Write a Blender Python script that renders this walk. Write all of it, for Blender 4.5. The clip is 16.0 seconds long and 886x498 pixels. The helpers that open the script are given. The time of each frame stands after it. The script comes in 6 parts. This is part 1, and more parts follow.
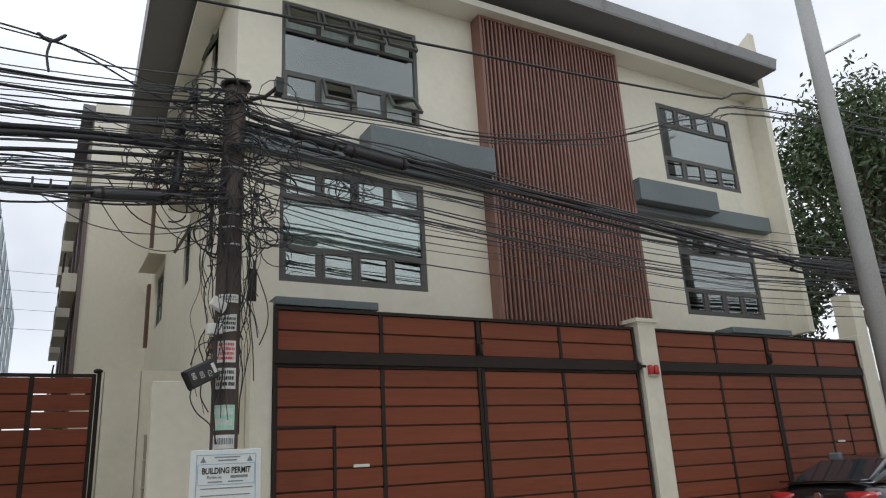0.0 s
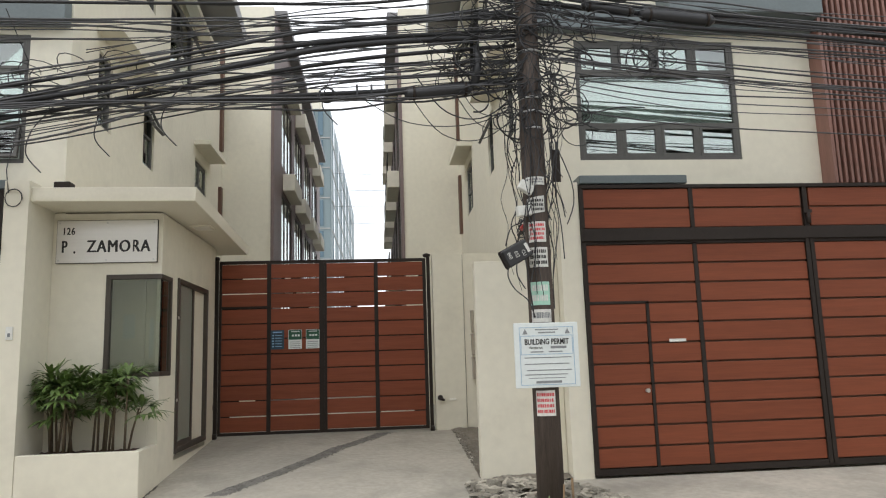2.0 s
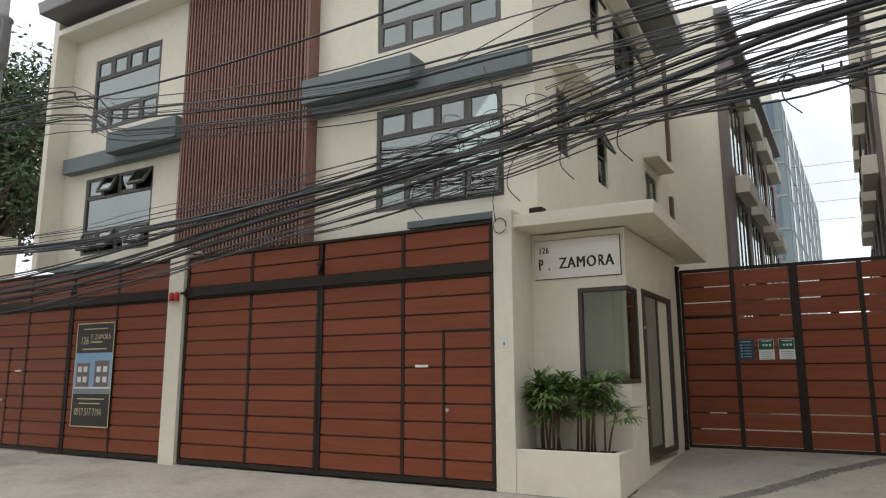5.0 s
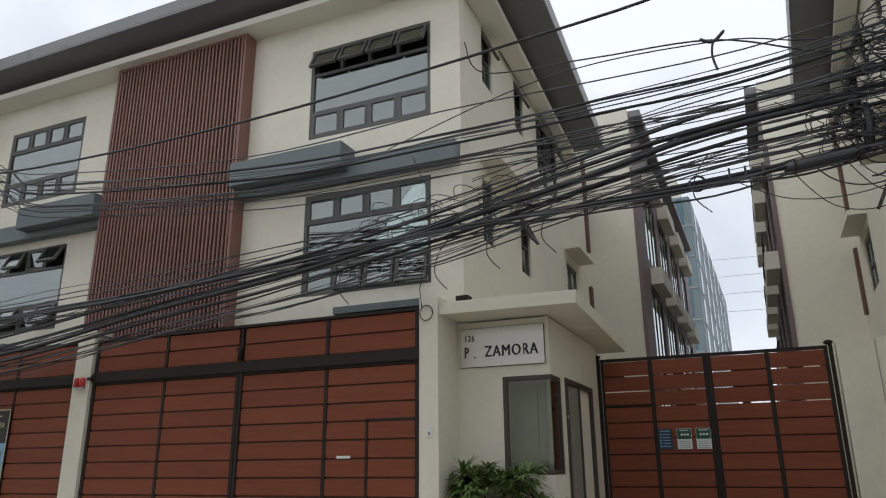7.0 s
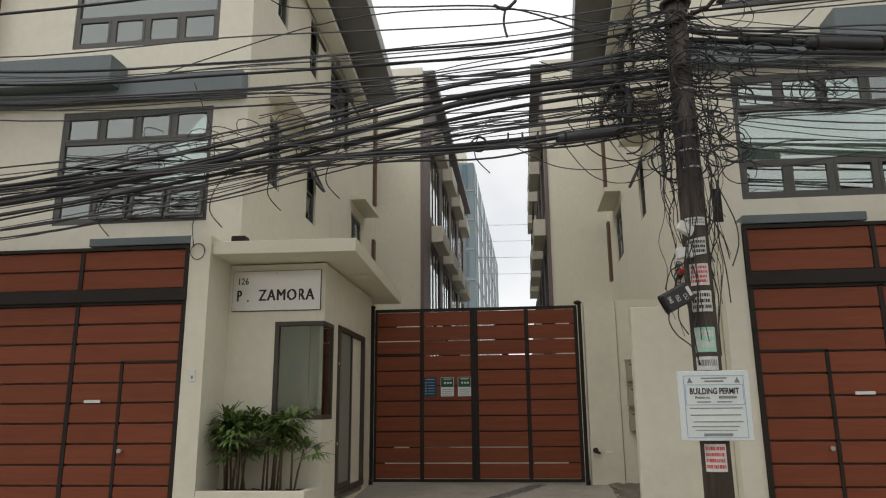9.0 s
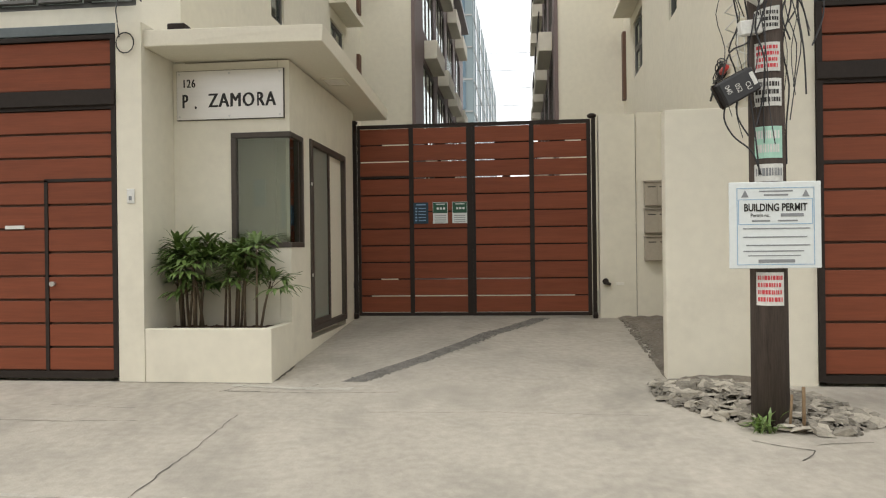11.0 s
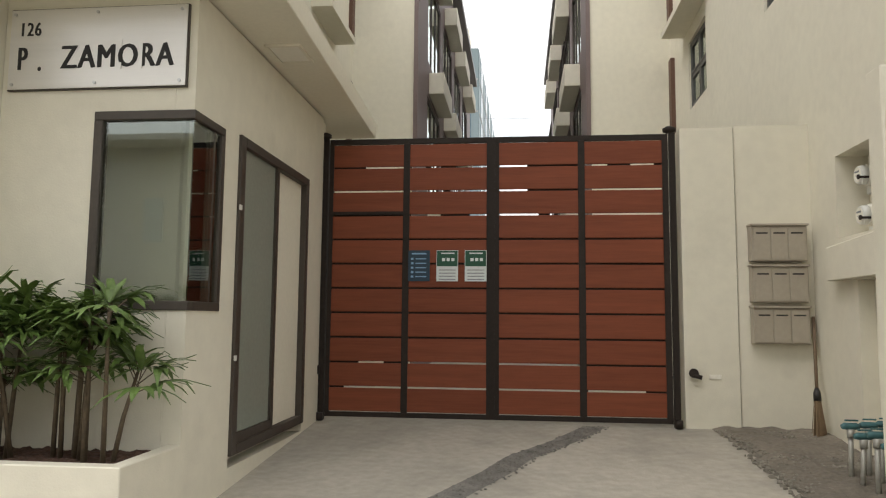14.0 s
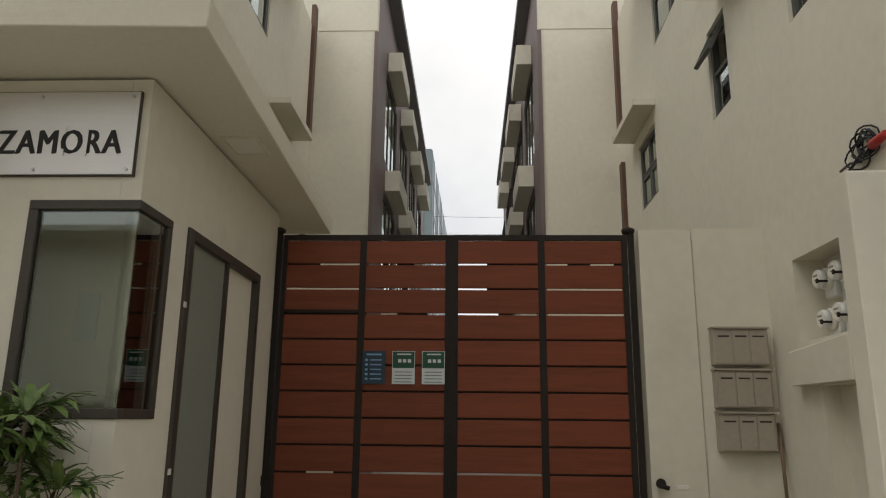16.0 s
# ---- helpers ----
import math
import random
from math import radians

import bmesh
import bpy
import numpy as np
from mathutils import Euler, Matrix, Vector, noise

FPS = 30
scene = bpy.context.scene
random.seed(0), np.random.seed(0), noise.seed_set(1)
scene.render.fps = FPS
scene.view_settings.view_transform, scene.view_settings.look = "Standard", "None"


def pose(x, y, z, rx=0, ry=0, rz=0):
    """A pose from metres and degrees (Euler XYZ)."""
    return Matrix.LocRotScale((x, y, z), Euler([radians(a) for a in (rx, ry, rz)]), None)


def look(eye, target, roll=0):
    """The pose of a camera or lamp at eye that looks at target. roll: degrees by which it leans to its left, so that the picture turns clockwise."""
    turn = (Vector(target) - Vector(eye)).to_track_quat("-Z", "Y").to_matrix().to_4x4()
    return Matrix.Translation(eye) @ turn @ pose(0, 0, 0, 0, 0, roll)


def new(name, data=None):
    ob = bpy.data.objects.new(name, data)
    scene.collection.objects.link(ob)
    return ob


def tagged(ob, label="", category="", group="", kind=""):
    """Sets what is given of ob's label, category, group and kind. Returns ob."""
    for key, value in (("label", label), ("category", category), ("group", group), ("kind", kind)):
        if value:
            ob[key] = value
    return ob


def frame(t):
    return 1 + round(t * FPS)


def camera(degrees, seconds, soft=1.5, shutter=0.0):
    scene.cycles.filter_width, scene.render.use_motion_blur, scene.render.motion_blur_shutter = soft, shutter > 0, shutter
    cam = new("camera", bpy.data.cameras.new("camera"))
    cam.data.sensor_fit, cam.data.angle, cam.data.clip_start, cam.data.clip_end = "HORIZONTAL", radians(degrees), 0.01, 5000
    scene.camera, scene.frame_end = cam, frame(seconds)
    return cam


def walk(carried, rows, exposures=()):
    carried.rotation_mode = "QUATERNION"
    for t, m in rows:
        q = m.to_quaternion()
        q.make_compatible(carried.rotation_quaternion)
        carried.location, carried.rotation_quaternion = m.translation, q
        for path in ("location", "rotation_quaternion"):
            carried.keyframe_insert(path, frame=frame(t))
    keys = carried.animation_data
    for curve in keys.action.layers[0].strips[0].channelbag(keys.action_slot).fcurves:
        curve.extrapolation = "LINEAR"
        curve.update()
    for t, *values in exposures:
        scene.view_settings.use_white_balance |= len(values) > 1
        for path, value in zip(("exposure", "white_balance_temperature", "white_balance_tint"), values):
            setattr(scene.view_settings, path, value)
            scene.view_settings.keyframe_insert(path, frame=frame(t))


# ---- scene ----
cam = camera(63.6, 16.0, soft=1.15)
PATH = [
    (0, (0.862, -8.121, 1.411), (1.82, -6.467, 2.0), -3.3),
    (0.5, (0.881, -8.088, 1.401), (1.848, -6.402, 1.872), -3.3),
    (1, (0.856, -8.051, 1.427), (1.763, -6.315, 1.832), -3.0),
    (1.5, (0.865, -8.125, 1.482), (1.497, -6.255, 1.803), -2.0),
    (2, (0.816, -8.09, 1.381), (1.004, -6.122, 1.684), -1.8),
    (2.5, (0.767, -8.079, 1.357), (0.473, -6.116, 1.602), -2.2),
    (3, (0.736, -8.099, 1.342), (0.154, -6.199, 1.569), -1.7),
    (3.5, (0.732, -8.12, 1.361), (-0.004, -6.277, 1.606), -0.7),
    (4, (0.687, -8.123, 1.358), (-0.23, -6.361, 1.593), -0.7),
    (4.2, (0.691, -8.126, 1.364), (-0.278, -6.393, 1.6), -0.5),
    (6.3, (0.714, -8.171, 1.368), (-0.218, -6.496, 1.939), 0.2),
    (6.5, (0.708, -8.162, 1.369), (-0.179, -6.466, 1.949), 0.1),
    (7, (0.682, -8.185, 1.381), (-0.085, -6.433, 1.964), -0.5),
    (7.5, (0.688, -8.164, 1.339), (0.085, -6.348, 1.924), -0.8),
    (8, (0.704, -8.138, 1.357), (0.289, -6.269, 1.936), -0.8),
    (8.5, (0.713, -8.136, 1.353), (0.444, -6.233, 1.908), -0.7),
    (9, (0.716, -8.086, 1.327), (0.508, -6.148, 1.778), -0.5),
    (9.5, (0.715, -8.009, 1.289), (0.515, -6.033, 1.528), 0.2),
    (10, (0.69, -7.7, 1.245), (0.496, -5.71, 1.296), 0.1),
    (10.2, (0.696, -7.496, 1.237), (0.477, -5.508, 1.235), -0.5),
    (12.3, (0.463, -4.992, 1.255), (0.274, -3.001, 1.285), -1.0),
    (12.5, (0.467, -4.773, 1.224), (0.272, -2.786, 1.334), -0.0),
    (13, (0.384, -4.24, 1.232), (0.153, -2.256, 1.34), -0.0),
    (13.5, (0.271, -3.745, 1.242), (0.157, -1.751, 1.333), 0.1),
    (14, (0.213, -3.388, 1.243), (0.002, -1.408, 1.438), 0.5),
    (14.5, (0.18, -3.202, 1.249), (0.023, -1.214, 1.395), -0.3),
    (15, (0.148, -3.154, 1.274), (0.013, -1.168, 1.463), -0.2),
    (15.5, (0.141, -3.158, 1.291), (0.056, -1.191, 1.643), 0.2),
    (16, (0.134, -3.17, 1.3), (0.059, -1.226, 1.762), 0.6),
]
walk(cam, [(t, look(eye, target, roll)) for t, eye, target, roll in PATH],
     exposures=[(0.0, -0.44, 6050, 10), (0.5, -0.06, 6100, 10), (1.0, 0.1, 6250, 10), (2.0, 0.22, 6250, 10), (3.5, 0.14, 6500, 10), (4.2, 0.08, 6450, 10), (6.3, -0.53, 6000, 10), (8.0, -0.48, 6100, 10),
                (8.5, -0.5, 6250, 10), (9.0, -0.39, 6500, 10), (9.6, -0.12, 6700, 10), (10.2, 0.1, 6600, 10), (12.5, 0.38, 6550, 10), (13.0, 0.33, 6550, 10), (13.6, 0.35, 6550, 10), (14.5, 0.44, 6600, 10), (15.1, 0.38, 6600, 10), (16.0, -0.42, 6600, 10)])


# ---- world, sun ----
world = bpy.data.worlds.new("sky")
scene.world = world
world.use_nodes = True
wn, wl = world.node_tree.nodes, world.node_tree.links
sky = wn.new("ShaderNodeTexSky")
sky.sky_type = "NISHITA"
sky.sun_disc = False
sky.sun_elevation, sky.sun_rotation = radians(53), radians(230)
wtc = wn.new("ShaderNodeTexCoord")
wno = wn.new("ShaderNodeTexNoise")
wno.inputs["Scale"].default_value, wno.inputs["Detail"].default_value = 2.6, 6
wl.new(wtc.outputs["Generated"], wno.inputs["Vector"])
wra = wn.new("ShaderNodeValToRGB")
wra.color_ramp.elements[0].position, wra.color_ramp.elements[0].color = 0.34, (0.70, 0.70, 0.70, 1)
wra.color_ramp.elements[1].position, wra.color_ramp.elements[1].color = 0.56, (1, 1, 1, 1)
wl.new(wno.outputs["Fac"], wra.inputs["Fac"])
wmx = wn.new("ShaderNodeMix")
wmx.data_type = "RGBA"
wl.new(wra.outputs["Color"], wmx.inputs["Factor"])
wl.new(sky.outputs["Color"], wmx.inputs["A"])
wmx.inputs["B"].default_value = (14.2, 14.2, 14.1, 1)
wl.new(wmx.outputs["Result"], wn["Background"].inputs["Color"])
wn["Background"].inputs["Strength"].default_value = 0.1
sun = new("sun", bpy.data.lights.new("sun", "SUN"))
sun.data.energy, sun.data.angle, sun.data.color = 0.8, radians(25), (1, 0.96, 0.9)
sun.matrix_world = look((-24, -20, 42), (0, 0, 0))


# ---- materials ----
def mat(name, base, rough=0.6, metal=0.0, vary=0.12, big=0.7, small=30.0, bump=0.0, bump_scale=60.0, grain=None, spec=0.5, rand=0.0, dirt=None, coat=0.0):
    """A painted or raw surface: two scales of variation, bump, an optional stretched grain and dirt with a shape of its own."""
    m = bpy.data.materials.new(name)
    m.use_nodes = True
    n, l = m.node_tree.nodes, m.node_tree.links
    b = n["Principled BSDF"]
    b.inputs["Roughness"].default_value, b.inputs["Metallic"].default_value = rough, metal
    b.inputs["Specular IOR Level"].default_value = spec
    b.inputs["Coat Weight"].default_value = coat
    tc = n.new("ShaderNodeTexCoord")
    mp = n.new("ShaderNodeMapping")
    mp.inputs["Scale"].default_value = grain or (1, 1, 1)
    l.new(tc.outputs["Object"], mp.inputs["Vector"])
    src = mp.outputs["Vector"]
    if rand:
        oi = n.new("ShaderNodeObjectInfo")
        mu = n.new("ShaderNodeMath")
        mu.operation = "MULTIPLY"
        mu.inputs[1].default_value = 37.0
        l.new(oi.outputs["Random"], mu.inputs[0])
        ad = n.new("ShaderNodeVectorMath")
        l.new(src, ad.inputs[0])
        l.new(mu.outputs[0], ad.inputs[1])
        src = ad.outputs[0]

    def noise_of(scale, detail):
        t = n.new("ShaderNodeTexNoise")
        t.inputs["Scale"].default_value, t.inputs["Detail"].default_value = scale, detail
        l.new(src, t.inputs["Vector"])
        return t.outputs["Fac"]

    a, c = noise_of(big, 4), noise_of(small, 5)
    mix = n.new("ShaderNodeMath")
    mix.operation = "ADD"
    l.new(a, mix.inputs[0])
    l.new(c, mix.inputs[1])
    val = mix.outputs[0]
    if rand:
        r2 = n.new("ShaderNodeMath")
        r2.operation = "MULTIPLY_ADD"
        r2.inputs[1].default_value, r2.inputs[2].default_value = rand, -rand / 2
        l.new(oi.outputs["Random"], r2.inputs[0])
        s2 = n.new("ShaderNodeMath")
        l.new(val, s2.inputs[0])
        l.new(r2.outputs[0], s2.inputs[1])
        val = s2.outputs[0]
    rng = n.new("ShaderNodeMapRange")
    rng.inputs["From Min"].default_value, rng.inputs["From Max"].default_value = 0.6, 1.4
    rng.inputs["To Min"].default_value, rng.inputs["To Max"].default_value = 1 - vary, 1 + vary
    l.new(val, rng.inputs["Value"])
    vm = n.new("ShaderNodeVectorMath")
    vm.operation = "SCALE"
    vm.inputs[0].default_value = base
    l.new(rng.outputs[0], vm.inputs["Scale"])
    col = vm.outputs[0]
    if dirt:
        dcol, dscale, lo, hi = dirt
        dn = n.new("ShaderNodeTexNoise")
        dn.inputs["Scale"].default_value, dn.inputs["Detail"].default_value, dn.inputs["Roughness"].default_value = dscale, 8, 0.65
        l.new(tc.outputs["Object"], dn.inputs["Vector"])
        dr = n.new("ShaderNodeMapRange")
        dr.inputs["From Min"].default_value, dr.inputs["From Max"].default_value = lo, hi
        l.new(dn.outputs["Fac"], dr.inputs["Value"])
        dm = n.new("ShaderNodeMix")
        dm.data_type = "RGBA"
        l.new(dr.outputs[0], dm.inputs["Factor"])
        l.new(col, dm.inputs["A"])
        dm.inputs["B"].default_value = (*dcol, 1)
        col = dm.outputs["Result"]
    l.new(col, b.inputs["Base Color"])
    if bump:
        bn = n.new("ShaderNodeTexNoise")
        bn.inputs["Scale"].default_value, bn.inputs["Detail"].default_value = bump_scale, 6
        l.new(src, bn.inputs["Vector"])
        bp = n.new("ShaderNodeBump")
        bp.inputs["Strength"].default_value, bp.inputs["Distance"].default_value = bump, 0.01
        l.new(bn.outputs["Fac"], bp.inputs["Height"])
        l.new(bp.outputs["Normal"], b.inputs["Normal"])
    return m


def glass_mat(name, tint=(0.75, 0.82, 0.82), gloss=0.06, ior=1.6):
    """Thin tinted glazing: lets light through, mirrors more at a slant."""
    m = bpy.data.materials.new(name)
    m.use_nodes = True
    n, l = m.node_tree.nodes, m.node_tree.links
    n.remove(n["Principled BSDF"])
    tr, gl, mx, fr = (n.new("ShaderNode" + k) for k in ("BsdfTransparent", "BsdfGlossy", "MixShader", "Fresnel"))
    tr.inputs["Color"].default_value = (*tint, 1)
    gl.inputs["Roughness"].default_value = 0.01
    gl.inputs["Color"].default_value = (0.92, 0.98, 0.95, 1)
    fr.inputs["IOR"].default_value = ior
    ad = n.new("ShaderNodeMath")
    ad.inputs[1].default_value = gloss
    l.new(fr.outputs[0], ad.inputs[0])
    l.new(ad.outputs[0], mx.inputs[0])
    l.new(tr.outputs[0], mx.inputs[1])
    l.new(gl.outputs[0], mx.inputs[2])
    l.new(mx.outputs[0], n["Material Output"].inputs["Surface"])
    return m


CREAM = mat("cream_wall_paint", (0.71, 0.672, 0.555), 0.75, vary=0.06, big=0.5, small=9, bump=0.15, bump_scale=90, dirt=((0.58, 0.545, 0.45), 0.9, 0.56, 0.85))
SOFFITW = mat("cream_soffit_paint", (0.74, 0.70, 0.58), 0.8, vary=0.05, bump=0.1)
WHITEP = mat("off_white_trim_paint", (0.78, 0.75, 0.66), 0.7, vary=0.06, bump=0.08)
GREYP = mat("slate_grey_ledge_paint", (0.125, 0.15, 0.155), 0.55, vary=0.12, big=1.5, bump=0.08, dirt=((0.2, 0.22, 0.22), 2.5, 0.6, 0.9))
SOFFITD = mat("dark_grey_soffit", (0.175, 0.172, 0.175), 0.6, vary=0.1, bump=0.05)
FASCIA = mat("grey_metal_fascia", (0.28, 0.28, 0.28), 0.45, 0.2, vary=0.12, dirt=((0.14, 0.13, 0.12), 3, 0.55, 0.8))
WOOD = mat("red_brown_plank", (0.198, 0.058, 0.029), 0.55, spec=0.2, vary=0.17, big=1.2, small=5, grain=(0.8, 14, 14), bump=0.08, bump_scale=12, rand=0.35, dirt=((0.165, 0.047, 0.026), 1.2, 0.55, 0.8))
SLATW = mat("maroon_slat", (0.20, 0.098, 0.075), 0.5, vary=0.2, big=1.0, small=6, grain=(12, 12, 0.8), bump=0.05, rand=0.3)
BLACKM = mat("dark_brown_metal", (0.027, 0.0205, 0.017), 0.6, 0.0, spec=0.2, vary=0.25, bump=0.04)
FRAMEM = mat("bronze_window_frame", (0.058, 0.047, 0.037), 0.5, 0.1, vary=0.2)
GLASS = glass_mat("window_glass", (0.78, 0.84, 0.82), 0.16, 1.8)
CLEAR = glass_mat("booth_glass", (0.82, 0.84, 0.79), 0.07, 1.45)
# frame colour greyed and lightened for the haze over the house windows
WINF = mat("hazed_window_frame", (0.085, 0.083, 0.076), 0.5, 0.1, vary=0.2)
BLIND = mat("pale_blind", (0.72, 0.75, 0.72), 0.8, vary=0.08, grain=(1, 1, 12))
DOORPANE = mat("toned_door_pane", (0.25, 0.275, 0.235), 0.2, vary=0.08)
CURT = mat("white_curtain", (0.75, 0.77, 0.75), 0.9, vary=0.12, grain=(14, 1, 1), small=4)
# dark even colour that stands in for shade behind openings
DARKROOM = mat("shade_dark_paint", (0.16, 0.15, 0.14), 0.9, vary=0.15)
CONC = mat("driveway_concrete", (0.41, 0.378, 0.318), 0.85, vary=0.20, big=0.6, small=14, bump=0.4, bump_scale=45, dirt=((0.24, 0.225, 0.19), 0.9, 0.47, 0.78))
ROADM = mat("worn_road_concrete", (0.31, 0.287, 0.243), 0.9, vary=0.22, big=0.8, small=18, bump=0.5, bump_scale=40, dirt=((0.16, 0.15, 0.125), 1.2, 0.5, 0.75))
GUTTER = mat("dark_joint_dirt", (0.09, 0.083, 0.07), 0.95, vary=0.3, bump=0.6, bump_scale=30)
MORTAR = mat("pale_spilt_mortar", (0.47, 0.45, 0.39), 0.9, vary=0.2, big=3, small=30, bump=0.5)
PEBB = mat("washed_pebble_strip", (0.19, 0.18, 0.16), 0.9, vary=0.5, big=8, small=90, bump=0.9, bump_scale=120)
DIRT = mat("dry_dirt", (0.175, 0.152, 0.122), 0.95, vary=0.35, big=2, small=30, bump=0.9, bump_scale=35)
ROCK = mat("broken_rubble", (0.30, 0.275, 0.225), 0.9, rand=0.9, vary=0.4, big=6, small=40, bump=0.6, bump_scale=40)
SOIL = mat("bark_mulch", (0.075, 0.04, 0.026), 0.95, vary=0.5, big=12, small=60, bump=1.0, bump_scale=50)
LEAF = mat("palm_leaf", (0.108, 0.172, 0.04), 0.45, vary=0.4, big=6, small=30, rand=0.3)
CANE = mat("palm_cane", (0.10, 0.072, 0.042), 0.8, vary=0.4, big=8, small=40, bump=0.4)
TREEL = mat("tree_leaf", (0.055, 0.085, 0.03), 0.5, vary=0.5, big=1.5, small=12)
BARK = mat("tree_bark", (0.14, 0.11, 0.085), 0.9, vary=0.4, bump=0.7)
POLEW = mat("tarred_pole_wood", (0.07, 0.053, 0.043), 0.85, vary=0.45, big=2, small=10, grain=(14, 14, 1), bump=0.6, bump_scale=10, dirt=((0.13, 0.1, 0.075), 3, 0.58, 0.8))
POLEC = mat("pole_concrete", (0.36, 0.36, 0.35), 0.85, vary=0.15, bump=0.3)
CABLE = mat("black_cable_sheath", (0.018, 0.018, 0.02), 0.5, vary=0.3)
CABLEG = mat("weathered_cable_sheath", (0.065, 0.066, 0.07), 0.6, vary=0.35)
BOXBLK = mat("black_plastic", (0.02, 0.02, 0.022), 0.4, vary=0.2)
STEEL = mat("galvanised_steel", (0.55, 0.55, 0.54), 0.35, 0.9, vary=0.15)
ALU = mat("brushed_aluminium_sign", (0.70, 0.68, 0.64), 0.34, 0.45, vary=0.05, grain=(1, 1, 40))
INK = mat("black_ink", (0.015, 0.014, 0.013), 0.6, vary=0.1)
PAPER = mat("weathered_paper", (0.62, 0.62, 0.58), 0.8, vary=0.18, big=8, small=40, dirt=((0.35, 0.33, 0.3), 9, 0.6, 0.8))
BOARD = mat("white_tarpaulin", (0.66, 0.70, 0.69), 0.55, vary=0.06)
PGREY = mat("printed_grey", (0.22, 0.23, 0.24), 0.7)
PRED = mat("printed_red", (0.55, 0.06, 0.07), 0.7)
PGREEN = mat("printed_green", (0.015, 0.080, 0.045), 0.6)
PMINT = mat("printed_mint", (0.35, 0.58, 0.47), 0.7)
PBLUE = mat("printed_blue", (0.018, 0.045, 0.072), 0.6)
PSKY = mat("printed_sky_blue", (0.22, 0.38, 0.55), 0.6)
PGOLD = mat("printed_gold", (0.55, 0.47, 0.28), 0.6)
PBLACK = mat("printed_black", (0.02, 0.018, 0.016), 0.5)
REDP = mat("red_plastic", (0.45, 0.03, 0.025), 0.4)
WHITEPL = mat("white_plastic", (0.7, 0.7, 0.66), 0.4)
MAILM = mat("grey_beige_sheet_steel", (0.40, 0.355, 0.285), 0.45, 0.15, vary=0.08)
TEAL = mat("teal_valve_paint", (0.05, 0.14, 0.15), 0.5, vary=0.3)
PVC = mat("grey_galvanised_pipe", (0.42, 0.41, 0.37), 0.5, 0.3, vary=0.2)
STRAW = mat("broom_straw", (0.20, 0.135, 0.075), 0.9, vary=0.35, grain=(30, 30, 2))
STICK = mat("broom_stick_wood", (0.17, 0.115, 0.07), 0.7, vary=0.3)
CARP = mat("black_car_paint", (0.012, 0.012, 0.014), 0.25, 0.2, vary=0.1, coat=1.0)
TYRE = mat("tyre_rubber", (0.02, 0.02, 0.02), 0.85, vary=0.2, bump=0.2)
CGLASS = mat("car_glass", (0.03, 0.035, 0.04), 0.05, 0.0, vary=0.05, spec=1.0)
LAMPR = mat("red_tail_lamp", (0.45, 0.03, 0.03), 0.15, vary=0.05, coat=0.8)
CHROME = mat("chrome", (0.75, 0.75, 0.75), 0.12, 1.0, vary=0.05)
BLUEG = mat("pale_blue_cladding", (0.19, 0.245, 0.26), 0.6, 0.0, vary=0.12, big=0.2)
BLUED = mat("dark_blue_glazing", (0.10, 0.16, 0.20), 0.12, 0.2, vary=0.1)
PURP = mat("plum_strip_paint", (0.17, 0.125, 0.118), 0.6, vary=0.12)
GREYWALL = mat("plain_grey_render", (0.50, 0.49, 0.46), 0.85, vary=0.12, bump=0.2)
BROWNP = mat("brown_pipe_paint", (0.11, 0.055, 0.035), 0.6, vary=0.2)


# ---- mesh helpers ----
class Mesh:
    """Collects boxes, tubes and faces for one mesh."""

    def __init__(self):
        self.v, self.f, self.s = [], [], []

    def face(self, pts, smooth=False):
        b = len(self.v)
        self.v += [tuple(p) for p in pts]
        self.f.append(tuple(range(b, b + len(pts))))
        self.s.append(smooth)

    def hexa(self, c):
        b = len(self.v)
        self.v += [tuple(p) for p in c]
        for q in ((0, 3, 2, 1), (4, 5, 6, 7), (0, 1, 5, 4), (1, 2, 6, 5), (2, 3, 7, 6), (3, 0, 4, 7)):
            self.f.append(tuple(b + i for i in q))
            self.s.append(False)

    def box(self, x0, x1, y0, y1, z0, z1):
        x0, x1 = min(x0, x1), max(x0, x1)
        self.hexa([(x0, y0, z0), (x1, y0, z0), (x1, y1, z0), (x0, y1, z0), (x0, y0, z1), (x1, y0, z1), (x1, y1, z1), (x0, y1, z1)])
        return self

    def tube(self, pts, r, n=6, caps=True):
        pts = [Vector(p) for p in pts]
        rs = r if isinstance(r, (list, tuple)) else [r] * len(pts)
        b = len(self.v)
        for i, p in enumerate(pts):
            d = (pts[min(i + 1, len(pts) - 1)] - pts[max(i - 1, 0)])
            d = d.normalized() if d.length > 1e-9 else Vector((0, 0, 1))
            u = d.cross(Vector((0, 0, 1)) if abs(d.z) < 0.9 else Vector((1, 0, 0))).normalized()
            w = d.cross(u)
            for k in range(n):
                a = 2 * math.pi * k / n
                self.v.append(tuple(p + (u * math.cos(a) + w * math.sin(a)) * rs[i]))
        for i in range(len(pts) - 1):
            for k in range(n):
                k2 = (k + 1) % n
                self.f.append((b + i * n + k, b + i * n + k2, b + (i + 1) * n + k2, b + (i + 1) * n + k))
                self.s.append(n > 4)
        if caps:
            self.f.append(tuple(b + k for k in range(n))[::-1])
            self.f.append(tuple(b + (len(pts) - 1) * n + k for k in range(n)))
            self.s += [False, False]
        return self

    def build(self, name):
        me = bpy.data.meshes.new(name)
        me.from_pydata(self.v, [], self.f)
        me.polygons.foreach_set("use_smooth", self.s)
        me.update()
        return me


